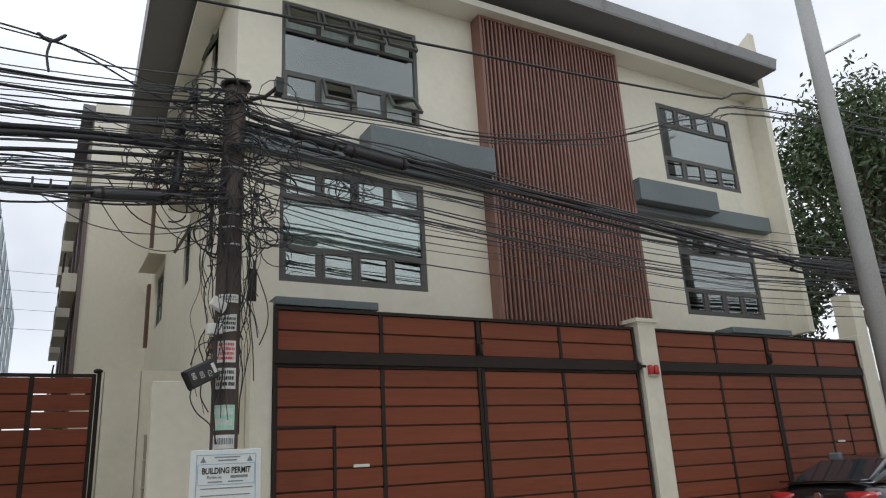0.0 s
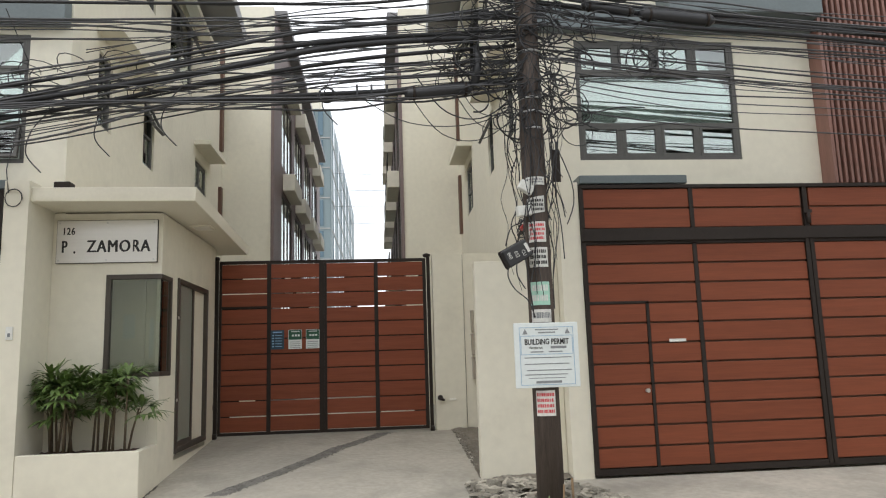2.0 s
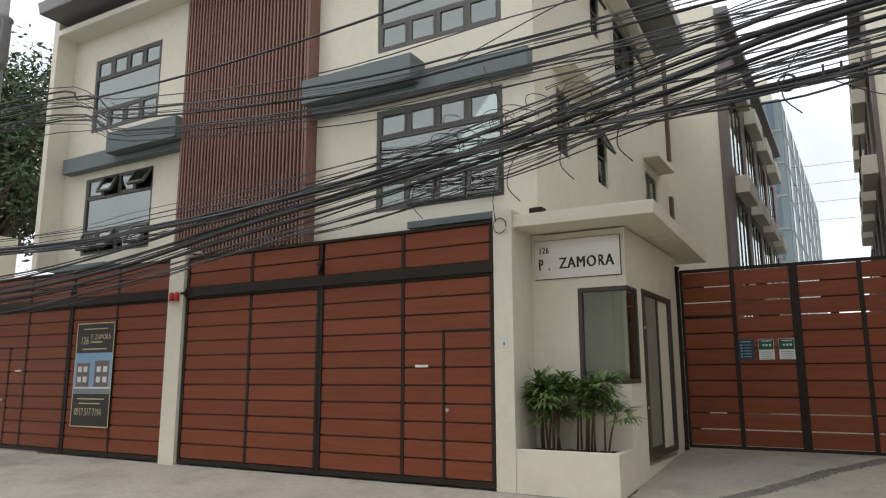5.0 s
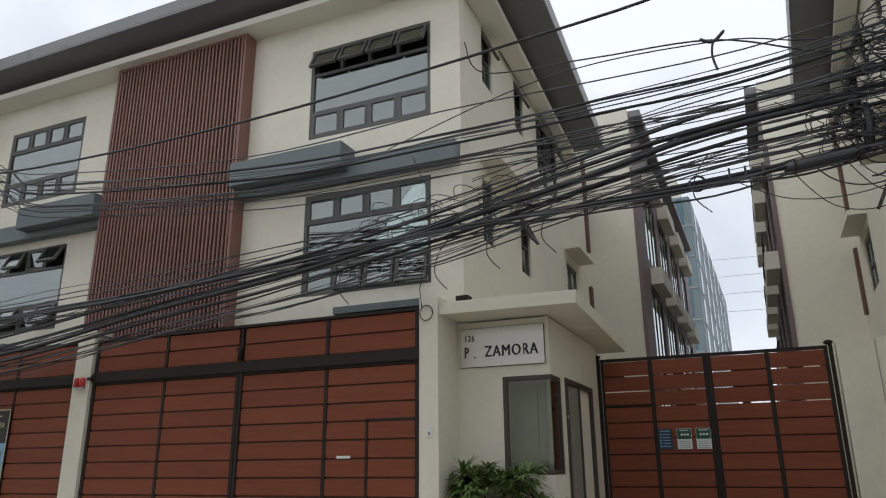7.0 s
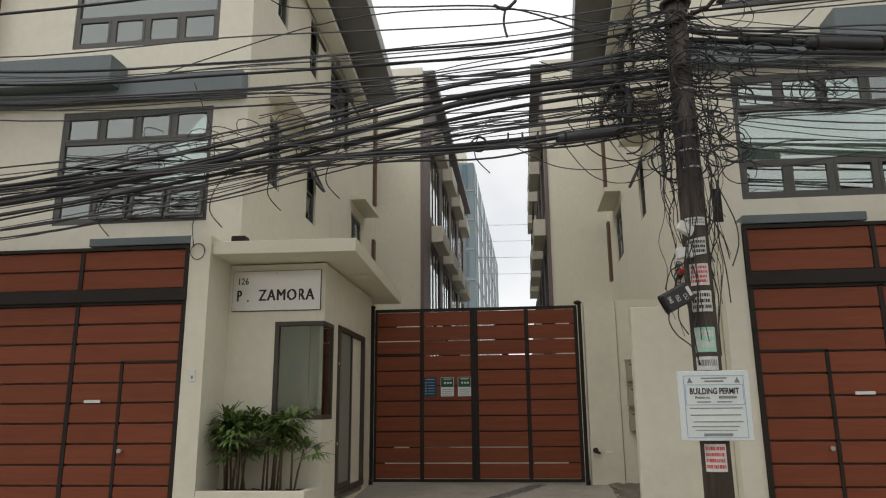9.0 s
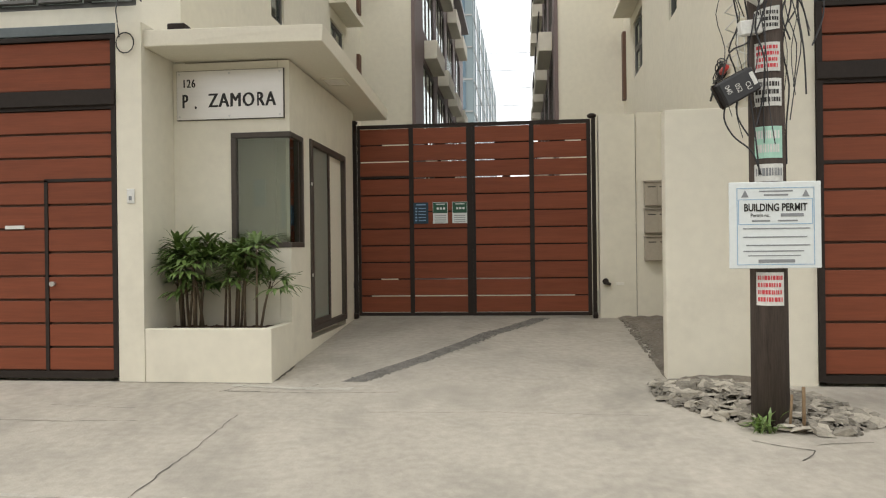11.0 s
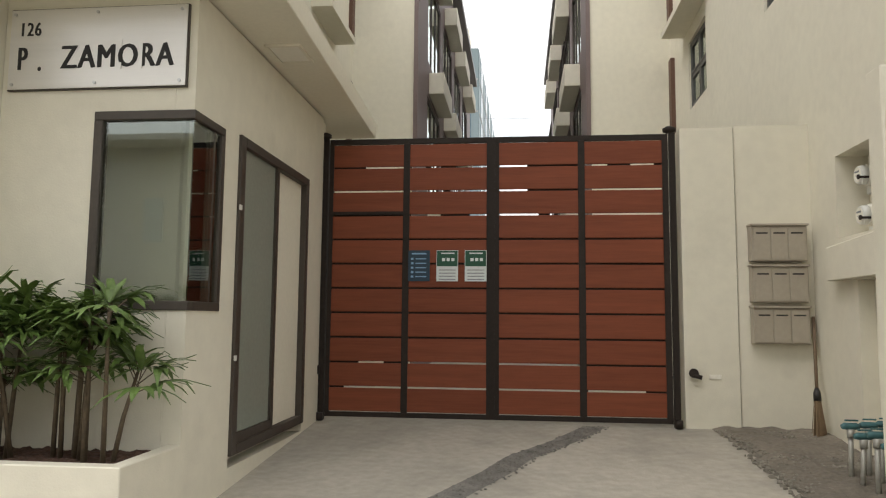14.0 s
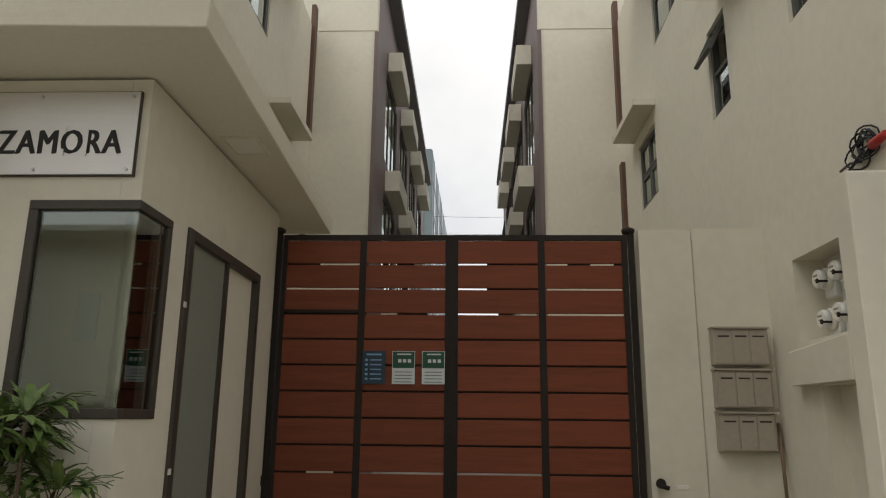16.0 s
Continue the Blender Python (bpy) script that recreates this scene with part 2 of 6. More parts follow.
def obj(name, shape, material, parent=None, label="", category="", group="", kind="", m=None, soft=0.0):
    """One mesh object of a Mesh, a bmesh or mesh data; soft rounds its edges by that many metres."""
    if isinstance(shape, Mesh):
        me = shape.build(name)
    elif isinstance(shape, bmesh.types.BMesh):
        me = bpy.data.meshes.new(name)
        shape.to_mesh(me)
        shape.free()
    else:
        me = shape
    if soft:
        bm = bmesh.new()
        bm.from_mesh(me)
        bmesh.ops.bevel(bm, geom=[e for e in bm.edges if e.is_manifold], offset=soft, segments=1, affect="EDGES")
        bm.to_mesh(me)
        bm.free()
    if not me.materials:
        me.materials.append(material)
    ob = new(name, me)
    if parent:
        ob.parent = parent
    if m is not None:
        ob.matrix_basis = m
    return tagged(ob, label, category, group, kind)


def thing(name, label, category, m=None, group="", kind=""):
    e = new(name)
    e.empty_display_size = 0.1
    if m is not None:
        e.matrix_basis = m
    return tagged(e, label, category, group, kind)


def bx(*a):
    return Mesh().box(*a)


PLANKS = {}


def plank_mesh(dx, dy, dz, material, soft=0.004):
    """A board of that size about its centre, shared by all boards alike."""
    key = (round(dx, 3), round(dy, 3), round(dz, 3), material.name)
    if key not in PLANKS:
        me = bx(-dx / 2, dx / 2, -dy / 2, dy / 2, -dz / 2, dz / 2).build("plank")
        bm = bmesh.new()
        bm.from_mesh(me)
        bmesh.ops.bevel(bm, geom=list(bm.edges), offset=soft, segments=1, affect="EDGES")
        bm.to_mesh(me)
        bm.free()
        me.materials.append(material)
        PLANKS[key] = me
    return PLANKS[key]


def board(name, parent, x, y, z, dx, dy, dz, material):
    ob = new(name, plank_mesh(dx, dy, dz, material))
    ob.parent = parent
    ob.matrix_basis = pose(x, y, z)
    return ob


def holed(us, zs, holes, at):
    """A wall in (u, z) with real openings, as one closed skin; at(u, z, back) gives the place of a corner."""
    us, zs = sorted(set(us)), sorted(set(zs))
    out, index = Mesh(), {}

    def corner(i, k, back):
        if (i, k, back) not in index:
            index[(i, k, back)] = len(out.v)
            out.v.append(tuple(at(us[i], zs[k], back)))
        return index[(i, k, back)]

    def solid(i, k):
        if not (0 <= i < len(us) - 1 and 0 <= k < len(zs) - 1):
            return False
        mu, mz = (us[i] + us[i + 1]) / 2, (zs[k] + zs[k + 1]) / 2
        return not any(h[0] < mu < h[1] and h[2] < mz < h[3] for h in holes)

    for i in range(len(us) - 1):
        for k in range(len(zs) - 1):
            if not solid(i, k):
                continue
            quads = [((i, k, 0), (i + 1, k, 0), (i + 1, k + 1, 0), (i, k + 1, 0)), ((i, k + 1, 1), (i + 1, k + 1, 1), (i + 1, k, 1), (i, k, 1))]
            if not solid(i - 1, k):
                quads.append(((i, k, 1), (i, k, 0), (i, k + 1, 0), (i, k + 1, 1)))
            if not solid(i + 1, k):
                quads.append(((i + 1, k, 0), (i + 1, k, 1), (i + 1, k + 1, 1), (i + 1, k + 1, 0)))
            if not solid(i, k - 1):
                quads.append(((i, k, 1), (i + 1, k, 1), (i + 1, k, 0), (i, k, 0)))
            if not solid(i, k + 1):
                quads.append(((i, k + 1, 0), (i + 1, k + 1, 0), (i + 1, k + 1, 1), (i, k + 1, 1)))
            for q in quads:
                out.f.append(tuple(corner(*c) for c in q))
                out.s.append(False)
    return out


def letters(text, size, material, parent, m, depth=0.002, squeeze=1.0, name="lettering", bold=0.0, align="LEFT", space=1.0):
    cu = bpy.data.curves.new("text", "FONT")
    cu.body, cu.size, cu.extrude, cu.offset, cu.align_x = text, size, depth, bold, align
    cu.resolution_u, cu.space_character = 3, space
    tmp = new("text", cu)
    me = bpy.data.meshes.new_from_object(tmp.evaluated_get(bpy.context.evaluated_depsgraph_get()))
    bpy.data.objects.remove(tmp)
    me.materials.clear()
    me.materials.append(material)
    me.transform(Matrix.Diagonal((squeeze, 1, 1, 1)))
    ob = new(name, me)
    ob.parent = parent
    ob.matrix_basis = m
    return ob


FRONT = pose(0, 0, 0, 90, 0, 0)  # lettering that faces the street


def ground_z(y):
    """Height of the paving: road, apron, rise of the driveway."""
    if y < -2.7:
        return -0.215
    return min(y / 3.5, 1.0) * 0.265


# ---- ground ----
obj("ground", bx(-120, 120, -100, 200, -0.9, -0.5), DIRT, label="bare earth under the whole place", kind="structure")
obj("road", bx(-60, 60, -12.5, -2.735, -0.5, -0.215), ROADM, label="worn concrete road surface with stains", kind="structure")
obj("gutter", bx(-60, 60, -2.735, -2.68, -0.5, -0.245), GUTTER, label="dark dirty joint along the road edge", kind="structure")
def slab(x0, x1, ys):
    """One closed slab of paving that follows the slope along y."""
    out = Mesh()
    n_ = len(ys)
    for x in (x0, x1):
        out.v += [(x, y, ground_z(y)) for y in ys] + [(x, y, -0.5) for y in ys]
    o = 2 * n_
    for k in range(n_ - 1):
        out.f += [(k, o + k, o + k + 1, k + 1), (n_ + k, n_ + k + 1, o + n_ + k + 1, o + n_ + k), (k, k + 1, n_ + k + 1, n_ + k), (o + k, o + n_ + k, o + n_ + k + 1, o + k + 1)]
    out.f += [(0, n_, o + n_, o), (n_ - 1, o + n_ - 1, o + 2 * n_ - 1, 2 * n_ - 1)]
    out.s = [False] * len(out.f)
    return out


obj("pavement", slab(-60, 60, [-2.68, -1.8, -0.9, 0.0]), CONC, label="pale concrete apron with hairline joints", kind="structure")
obj("driveway", slab(-1.9, 2.08, [0.0, 1.0, 2.0, 3.5, 4.0]), CONC, label="pale concrete driveway rising to the gate", kind="structure")
obj("alley_floor", bx(-3, 3, 4.0, 60, -0.5, 0.26), CONC, label="concrete floor of the alley behind the gate", kind="structure")
# pebble strip across the driveway
strip = [(-1.06, 0.03), (-0.83, 0.45), (-0.53, 0.97), (-0.06, 1.9), (0.12, 2.35), (0.47, 2.85), (0.80, 3.45)]
st = Mesh()
fine = []
for i in range(33):
    t = i / 32 * (len(strip) - 1)
    k = min(int(t), len(strip) - 2)
    f = t - k
    fine.append((strip[k][0] * (1 - f) + strip[k + 1][0] * f, strip[k][1] * (1 - f) + strip[k + 1][1] * f))
for (xa, ya), (xb, yb) in zip(fine, fine[1:]):
    za, zb = ground_z(ya) + 0.004, ground_z(yb) + 0.004
    st.face([(xa, ya, za), (xa + 0.22, ya, za), (xb + 0.22, yb, zb), (xb, yb, zb)])
obj("pebble_strip", st, PEBB, label="dark washed-pebble strip set into the driveway", kind="structure")
rng = random.Random(4)
pb = Mesh()
for i in range(700):
    t = rng.random() * 31.99
    k = int(t)
    f = t - k
    x = fine[k][0] * (1 - f) + fine[k + 1][0] * f + rng.random() * 0.26
    y = fine[k][1] * (1 - f) + fine[k + 1][1] * f
    r = 0.006 + rng.random() * 0.008
    z = ground_z(y) + 0.003
    top = [(x + r * math.cos(a) * 0.6, y + r * math.sin(a) * 0.6, z + r * 0.7) for a in (0, 1.57, 3.14, 4.71)]
    low = [(x + r * math.cos(a), y + r * math.sin(a), z) for a in (0, 1.57, 3.14, 4.71)]
    pb.face(top)
    for q in range(4):
        pb.face([low[q], low[(q + 1) % 4], top[(q + 1) % 4], top[q]])
obj("pebbles", pb, PEBB, label="small grey pebbles set in the strip", category="pebbles", kind="stuff")
# joints and cracks in the apron and the driveway
def crack(pts, w, seed, material=None):
    """A ragged dirty crack along a line on the paving."""
    r = random.Random(seed)
    out = Mesh()
    P = []
    for (xa, ya), (xb, yb) in zip(pts, pts[1:]):
        n_ = max(2, int(math.hypot(xb - xa, yb - ya) / 0.06))
        for i in range(n_):
            f = i / n_
            P.append((xa + (xb - xa) * f + r.uniform(-0.012, 0.012), ya + (yb - ya) * f + r.uniform(-0.012, 0.012)))
    P.append(pts[-1])
    for (xa, ya), (xb, yb) in zip(P, P[1:]):
        d = math.hypot(xb - xa, yb - ya) or 1
        q = w * r.uniform(0.3, 1.0) / 2
        nx, ny = -(yb - ya) / d * q, (xb - xa) / d * q
        out.face([(x, y, ground_z(y) + 0.004) for x, y in ((xa - nx, ya - ny), (xb - nx, yb - ny), (xb + nx, yb + ny), (xa + nx, ya + ny))])
    obj("trim_crack", out, material or GUTTER, label="thin dirty crack in the concrete paving", kind="structure")


for k, (pts, w) in enumerate((
        ([(-3.3, -0.04), (-2.6, -0.05), (-1.72, -0.06)], 0.014), ([(-1.70, 0.05), (-1.695, 0.3), (-1.70, 0.62)], 0.035), ([(-1.66, -1.0), (-1.65, -1.7), (-1.68, -2.62)], 0.010),
        ([(-2.02, -0.32), (-1.4, -0.36), (-0.7, -0.33), (-0.45, -0.30)], 0.012), ([(-1.9, -0.1), (-2.1, -0.35)], 0.012), ([(-1.25, -0.06), (-1.35, -0.28)], 0.010),
        ([(3.05, -0.95), (3.5, -1.3), (4.1, -1.75), (4.3, -1.9)], 0.028), ([(4.3, -1.92), (3.6, -1.98), (3.35, -2.1)], 0.016), ([(2.2, -1.45), (2.55, -1.62), (2.4, -1.8)], 0.014),
        ([(2.6, -1.5), (3.0, -1.44)], 0.010), ([(-3.6, -1.2), (-2.9, -1.22), (-2.4, -1.18)], 0.008), ([(-3.4, -0.8), (-2.6, -0.86)], 0.007), ([(-0.6, -0.9), (0.4, -0.86), (1.6, -0.9)], 0.006))):
    crack(pts, w, 60 + k)
# ragged pale mortar along the road edge, and the worn lip of the gutter
for k, (xa, xb) in enumerate(((-6.0, -1.7), (-1.6, 1.4), (1.5, 4.6))):
    crack([(xa, -2.60), ((xa + xb) / 2, -2.585), (xb, -2.61)], 0.05, 80 + k, MORTAR)
crack([(-2.05, -0.12), (-1.5, -0.2), (-0.9, -0.22)], 0.10, 90, MORTAR)
crack([(3.1, -0.92), (3.6, -1.3), (4.2, -1.72)], 0.07, 91, MORTAR)
for k, (xa, xb) in enumerate(((-9.0, -3.0), (-3.0, 2.0), (2.0, 9.0))):
    crack([(xa, -2.69), (xb, -2.69)], 0.05, 95 + k)
# dirt yard beside the driveway
bm = bmesh.new()
bmesh.ops.create_grid(bm, x_segments=30, y_segments=70, size=0.5)
for v in bm.verts:
    y = -0.03 + (v.co.y + 0.5) * 3.6
    x = 1.96 + 0.09 * max(0, 1 - ((y - 2.1) / 1.3) ** 2) + 0.02 * noise.noise((0, y * 4, 7)) + (v.co.x + 0.5) * 1.0
    e = min(1, (v.co.x + 0.5) * 6)
    v.co = (x, y, ground_z(y) + 0.004 + e * (0.02 + 0.022 * noise.noise((x * 2.2, y * 2.2, 0)) + 0.025 * noise.noise((x * 9, y * 9, 2))))
obj("dirt_yard", bm, DIRT, label="bumpy strip of bare dirt beside the driveway", kind="structure")


def stones(count, place, lo, hi, seed):
    """Broken flat pieces of many shapes, lying tilted on the ground."""
    r = random.Random(seed)
    out = Mesh()
    for _ in range(count):
        x, y, z = place(r)
        a, b, c = (r.uniform(lo, hi) for _ in range(3))
        c *= 0.45
        m = Matrix.Translation((x, y, z)) @ Euler((r.uniform(-0.5, 0.5), r.uniform(-0.5, 0.5), r.uniform(0, 6.3))).to_matrix().to_4x4()
        k = [0.55 + 0.45 * r.random() for _ in range(8)]
        c = max(c, 0.006)
        pts = [(-a * k[0], -b * k[1], -c), (a * k[2], -b * k[3], -c), (a * k[4], b * k[5], -c), (-a * k[6], b * k[7], -c)]
        tops = [(p[0] * r.uniform(0.5, 0.95), p[1] * r.uniform(0.5, 0.95), c * r.uniform(0.5, 1)) for p in pts]
        out.hexa([m @ Vector(p) for p in pts + tops])
    return out


def yard_place(r):
    y = r.uniform(0.3, 3.4)
    x = 1.97 + r.random() * 0.93
    return x, y, ground_z(y) + 0.012


obj("gravel", stones(1500, yard_place, 0.006, 0.026, 2), ROCK, label="loose grey stones on the dirt", category="gravel", kind="stuff")


def pile_place(r):
    """Along the foot of the yard wall and round the pole."""
    while True:
        x, y = r.uniform(1.75, 3.4), r.uniform(-1.5, 0.16)
        u, v = (x - 2.5) * 0.79 - (y + 0.62) * 0.61, (x - 2.5) * 0.61 + (y + 0.62) * 0.79
        d = (u / 0.92) ** 2 + (v / 0.50) ** 2 + 0.25 * noise.noise((x * 3, y * 3, 5))
        if d < 1:
            return x, y, ground_z(y) + 0.10 * (1 - d) + 0.008


bm = bmesh.new()
bmesh.ops.create_circle(bm, cap_ends=True, segments=40, radius=1.0)
bmesh.ops.inset_region(bm, faces=list(bm.faces), thickness=0.35, depth=0.0)
bmesh.ops.inset_region(bm, faces=[f for f in bm.faces if len(f.verts) > 4], thickness=0.35, depth=0.0)
for v in bm.verts:
    q = v.co.length
    u, w = v.co.x * 0.9 * (1 + 0.15 * noise.noise((v.co.x * 2, v.co.y * 2, 3))), v.co.y * 0.48
    x, y = 2.5 + u * 0.79 + w * 0.61, -0.62 - u * 0.61 + w * 0.79
    v.co = (x, y, ground_z(y) - 0.03 + 0.10 * (1 - q * q) + 0.02 * noise.noise((x * 5, y * 5, 1)))
obj("rubble_mound", bm, DIRT, label="low heap of dirt round the pole foot", category="dirt mound")
pile = thing("rubble_pile", "flat broken pieces of concrete heaped round the pole", "rubble")
SHARDS = []
for k in range(9):
    me = stones(1, lambda r: (0, 0, 0), 0.055, 0.13, 40 + k).build("slab")
    me.materials.append(ROCK)
    SHARDS.append(me)
rp = random.Random(31)
for k in range(230):
    x, y, z = pile_place(rp)
    ob = new("slab", SHARDS[k % 9])
    ob.parent = pile
    q = rp.uniform(0.55, 1.05)
    ob.matrix_basis = pose(x, y, z + 0.012, rp.uniform(-14, 14), rp.uniform(-14, 14), rp.uniform(0, 360)) @ Matrix.Diagonal((q, q, q * rp.uniform(0.35, 0.6), 1))
obj("rubble", stones(700, pile_place, 0.010, 0.04, 3), ROCK, label="small broken rubble between the larger pieces", category="rubble", kind="stuff")

# ---- the two townhouse blocks ----
WIN = [0]
F = 0.45  # plane of the street fronts


def window(m, w, h, rows, opened=(), blind=None, label="dark-framed window with small panes above and below"):
    """A window w by h; rows from the bottom: (height, panes); opened: (row, pane, degrees) of awning sashes that stand out."""
    WIN[0] += 1
    win = thing("window_%d" % WIN[0], label, "window", m, kind="structure")
    fr = Mesh()
    b = 0.055
    fr.box(0, w, -0.02, 0.06, 0, b).box(0, w, -0.02, 0.06, h - b, h).box(0, b, -0.02, 0.06, b, h - b).box(w - b, w, -0.02, 0.06, b, h - b)
    z = 0.0
    cells = []
    for ri, (rh, k) in enumerate(rows):
        z0, z1 = z + (b if ri == 0 else 0.025), z + rh - (b if ri == len(rows) - 1 else 0.025)
        if ri:
            fr.box(b, w - b, -0.012, 0.055, z - 0.025, z + 0.025)
        for i in range(k):
            x0 = b + (w - 2 * b) * i / k
            x1 = b + (w - 2 * b) * (i + 1) / k
            if i:
                fr.box(x0 - 0.025, x0 + 0.025, -0.012, 0.055, z0, z1)
                x0 += 0.025
            if i < k - 1:
                x1 -= 0.025
            cells.append((ri, i, k, x0, x1, z0, z1))
        z += rh
    obj("window_frame", fr, WINF, win, soft=0.003)
    for ri, i, k, x0, x1, z0, z1 in cells:
        ang = next((a for r, c, a in opened if (r, c) == (ri, i)), 0)
        if k > 1 or ang:
            s = 0.035
            sa = Mesh()
            H, W2 = z1 - z0, x1 - x0
            sa.box(0, W2, -0.03, 0.02, -H, -H + s).box(0, W2, -0.03, 0.02, -s, 0).box(0, s, -0.03, 0.02, -H + s, -s).box(W2 - s, W2, -0.03, 0.02, -H + s, -s)
            sash = obj("sash", sa, WINF, win, m=pose(x0, -0.02 if ang else 0.012, z1, -ang, 0, 0))
            p = obj("pane", bx(s, W2 - s, -0.008, -0.002, -H + s, -s), GLASS, sash)
        else:
            p = obj("pane", bx(x0, x1, 0.012, 0.018, z0, z1), GLASS, win)
        p.visible_shadow = False
    if blind:
        x0, x1, z0, z1, bmat = blind
        obj("blind", bx(x0 * w, x1 * w, 0.10, 0.112, z0 * h, z1 * h), bmat, win)
    return win


ROWS3 = ((0.47, 4), (0.68, 1), (0.45, 4))


def sidex(y):
    """How far the alley walls stand from the middle line."""
    return 2.85 + 0.02 * (y - F)


def block(s, name, label):
    """One three-storey block; s = -1 west of the alley, 1 east of it."""
    d = 0.0 if s < 0 else 0.13
    sh = 0.0 if s < 0 else 0.55
    house = thing(name, label, "townhouse", kind="structure")
    iw = (3.28 + d, 5.42 + d)
    ow = (10.58 + d, 12.64 + d)
    holes = [(*iw, 3.80, 5.40), (*iw, 6.36, 7.96), (*ow, 3.77, 5.34), (*ow, 6.33, 7.92)]
    holes.append((2.8, 2.976, -0.2, 3.405))
    wl_ = holed([2.85, 2.976, 13.4] + [c for h in holes for c in h[:2]], [-0.1, 8.95] + [c for h in holes for c in h[2:]], holes,
                lambda u, z, back: (s * u, F + 0.2 * back, z))
    obj("front_wall", wl_, CREAM, house, "cream painted render")
    # alley wall
    D, E = (1.47 + sh * 0.85, 2.02 + sh * 0.85), (3.5 + sh * 0.9, 4.1 + sh * 0.9)
    A, B, C = (1.6 + sh, 2.1 + sh), (3.42 + sh, 3.96 + sh), (4.95 + sh * 0.6, 6.65 + sh * 0.6)
    Fw = (7.1, 8.2) if s < 0 else (7.25, 8.4)
    sides = [(*D, 4.65, 5.68), (*E, 4.66, 5.76), (*Fw, 4.68, 5.80), (*A, 7.42, 8.46), (*B, 7.42, 8.46), (*C, 6.95, 8.46)]
    niche = [(2.03, 2.93, 1.95, 2.65), (1.73, 2.61, 0.1, 1.58)] if s > 0 else []
    allh = sides + niche
    sw = holed([F + 0.2, 10.0] + [c for h in allh for c in h[:2]], [-0.1, 8.95] + [c for h in allh for c in h[2:]], allh,
               lambda u, z, back: (s * (sidex(u) + 0.2 * back), u, z))
    obj("alley_wall", sw, CREAM, house, "cream painted render")
    # unseen inner floors and walls, coloured dark to keep the windows dim
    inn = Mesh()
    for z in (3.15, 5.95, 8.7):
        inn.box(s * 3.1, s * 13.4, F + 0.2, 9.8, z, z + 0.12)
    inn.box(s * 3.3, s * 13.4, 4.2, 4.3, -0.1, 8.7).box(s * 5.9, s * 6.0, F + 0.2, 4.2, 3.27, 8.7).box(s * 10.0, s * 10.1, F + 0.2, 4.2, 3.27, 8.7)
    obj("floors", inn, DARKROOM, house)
    # party wall fin at the far end
    fin = Mesh()
    prof = [(0.03, 3.5), (0.5, 3.5), (0.5, -0.1), (9.9, -0.1), (9.9, 8.9), (1.2, 9.35), (0.03, 9.95)]
    x0, x1 = s * 13.4, s * 13.56
    a = [(x0, y, z) for y, z in prof]
    b = [(x1, y, z) for y, z in prof]
    fin.face(a if s > 0 else a[::-1])
    fin.face(b[::-1] if s > 0 else b)
    for i in range(7):
        q = [a[i], b[i], b[(i + 1) % 7], a[(i + 1) % 7]]
        fin.face(q if s < 0 else q[::-1])
    obj("party_wall", fin, CREAM, house)
    # cornice and roof
    co = Mesh()
    co.box(s * 2.42, s * 13.4, 0.02, F, 8.5, 8.62)
    for a, b in ((F, 2.5), (2.5, 5), (5, 8.0)):
        ca, cb = 2.42 + 0.045 * (a - F), 2.42 + 0.045 * (b - F)
        co.hexa([(s * ca, a, 8.5), (s * 2.84, a, 8.5), (s * (sidex(b) - 0.002), b, 8.5), (s * cb, b, 8.5), (s * ca, a, 8.62), (s * 2.84, a, 8.62), (s * (sidex(b) - 0.002), b, 8.62), (s * cb, b, 8.62)])
    obj("cornice", co, WHITEP, house, "white painted cornice")
    r0, r1 = 1.72, 2.12
    rf = Mesh()
    rf.hexa([(s * r0, -0.42, 8.80), (s * 13.4, -0.42, 8.80), (s * 13.4, 8.0, 8.80), (s * r1, 8.0, 8.80), (s * r0, -0.42, 8.84), (s * 13.4, -0.42, 8.84), (s * 13.4, 8.0, 8.84), (s * r1, 8.0, 8.84)])
    obj("soffit", rf, SOFFITD, house, "dark grey soffit board")
    rt = Mesh()
    rt.hexa([(s * r0, -0.42, 8.845), (s * 13.4, -0.42, 8.845), (s * 13.4, 8.0, 8.845), (s * r1, 8.0, 8.845), (s * (r0 - 0.03), -0.47, 9.02), (s * 13.4, -0.47, 9.02), (s * 13.4, 8.03, 9.02), (s * (r1 - 0.03), 8.03, 9.02)])
    obj("roof", rt, FASCIA, house, "grey metal roof edge")
    dk = bx(s * (r1 + 1), s * 13.4, 0.5, 8.0, 8.622, 8.79)
    obj("roof_space", dk, SOFFITD, house)
    # grey ledges
    lg = Mesh()
    lg.box(s * 4.55, s * 6.6, 0.04, F, 5.62, 6.02)
    obj("ledge_box", lg, GREYP, house, "slate-grey boxed ledge", soft=0.008)
    obj("ledge_box", bx(s * 9.55, s * 11.5, 0.04, F, 5.62, 6.02), GREYP, house, "slate-grey boxed ledge", soft=0.008)
    obj("ledge_band", bx(s * 2.82, s * 4.548, 0.26, F, 5.49, 5.80).box(s * 4.548, s * 6.6, 0.26, F, 5.49, 5.617), GREYP, house, "slate-grey ledge band", soft=0.006)
    obj("ledge_band", bx(s * 11.502, s * 13.2, 0.26, F, 5.49, 5.80).box(s * 9.55, s * 11.502, 0.26, F, 5.49, 5.617), GREYP, house, "slate-grey ledge band", soft=0.006)
    obj("gate_canopy", bx(s * 3.26, s * 4.6, 0.06, F, 3.40, 3.50), GREYP, house, "slate-grey ledge", soft=0.005)
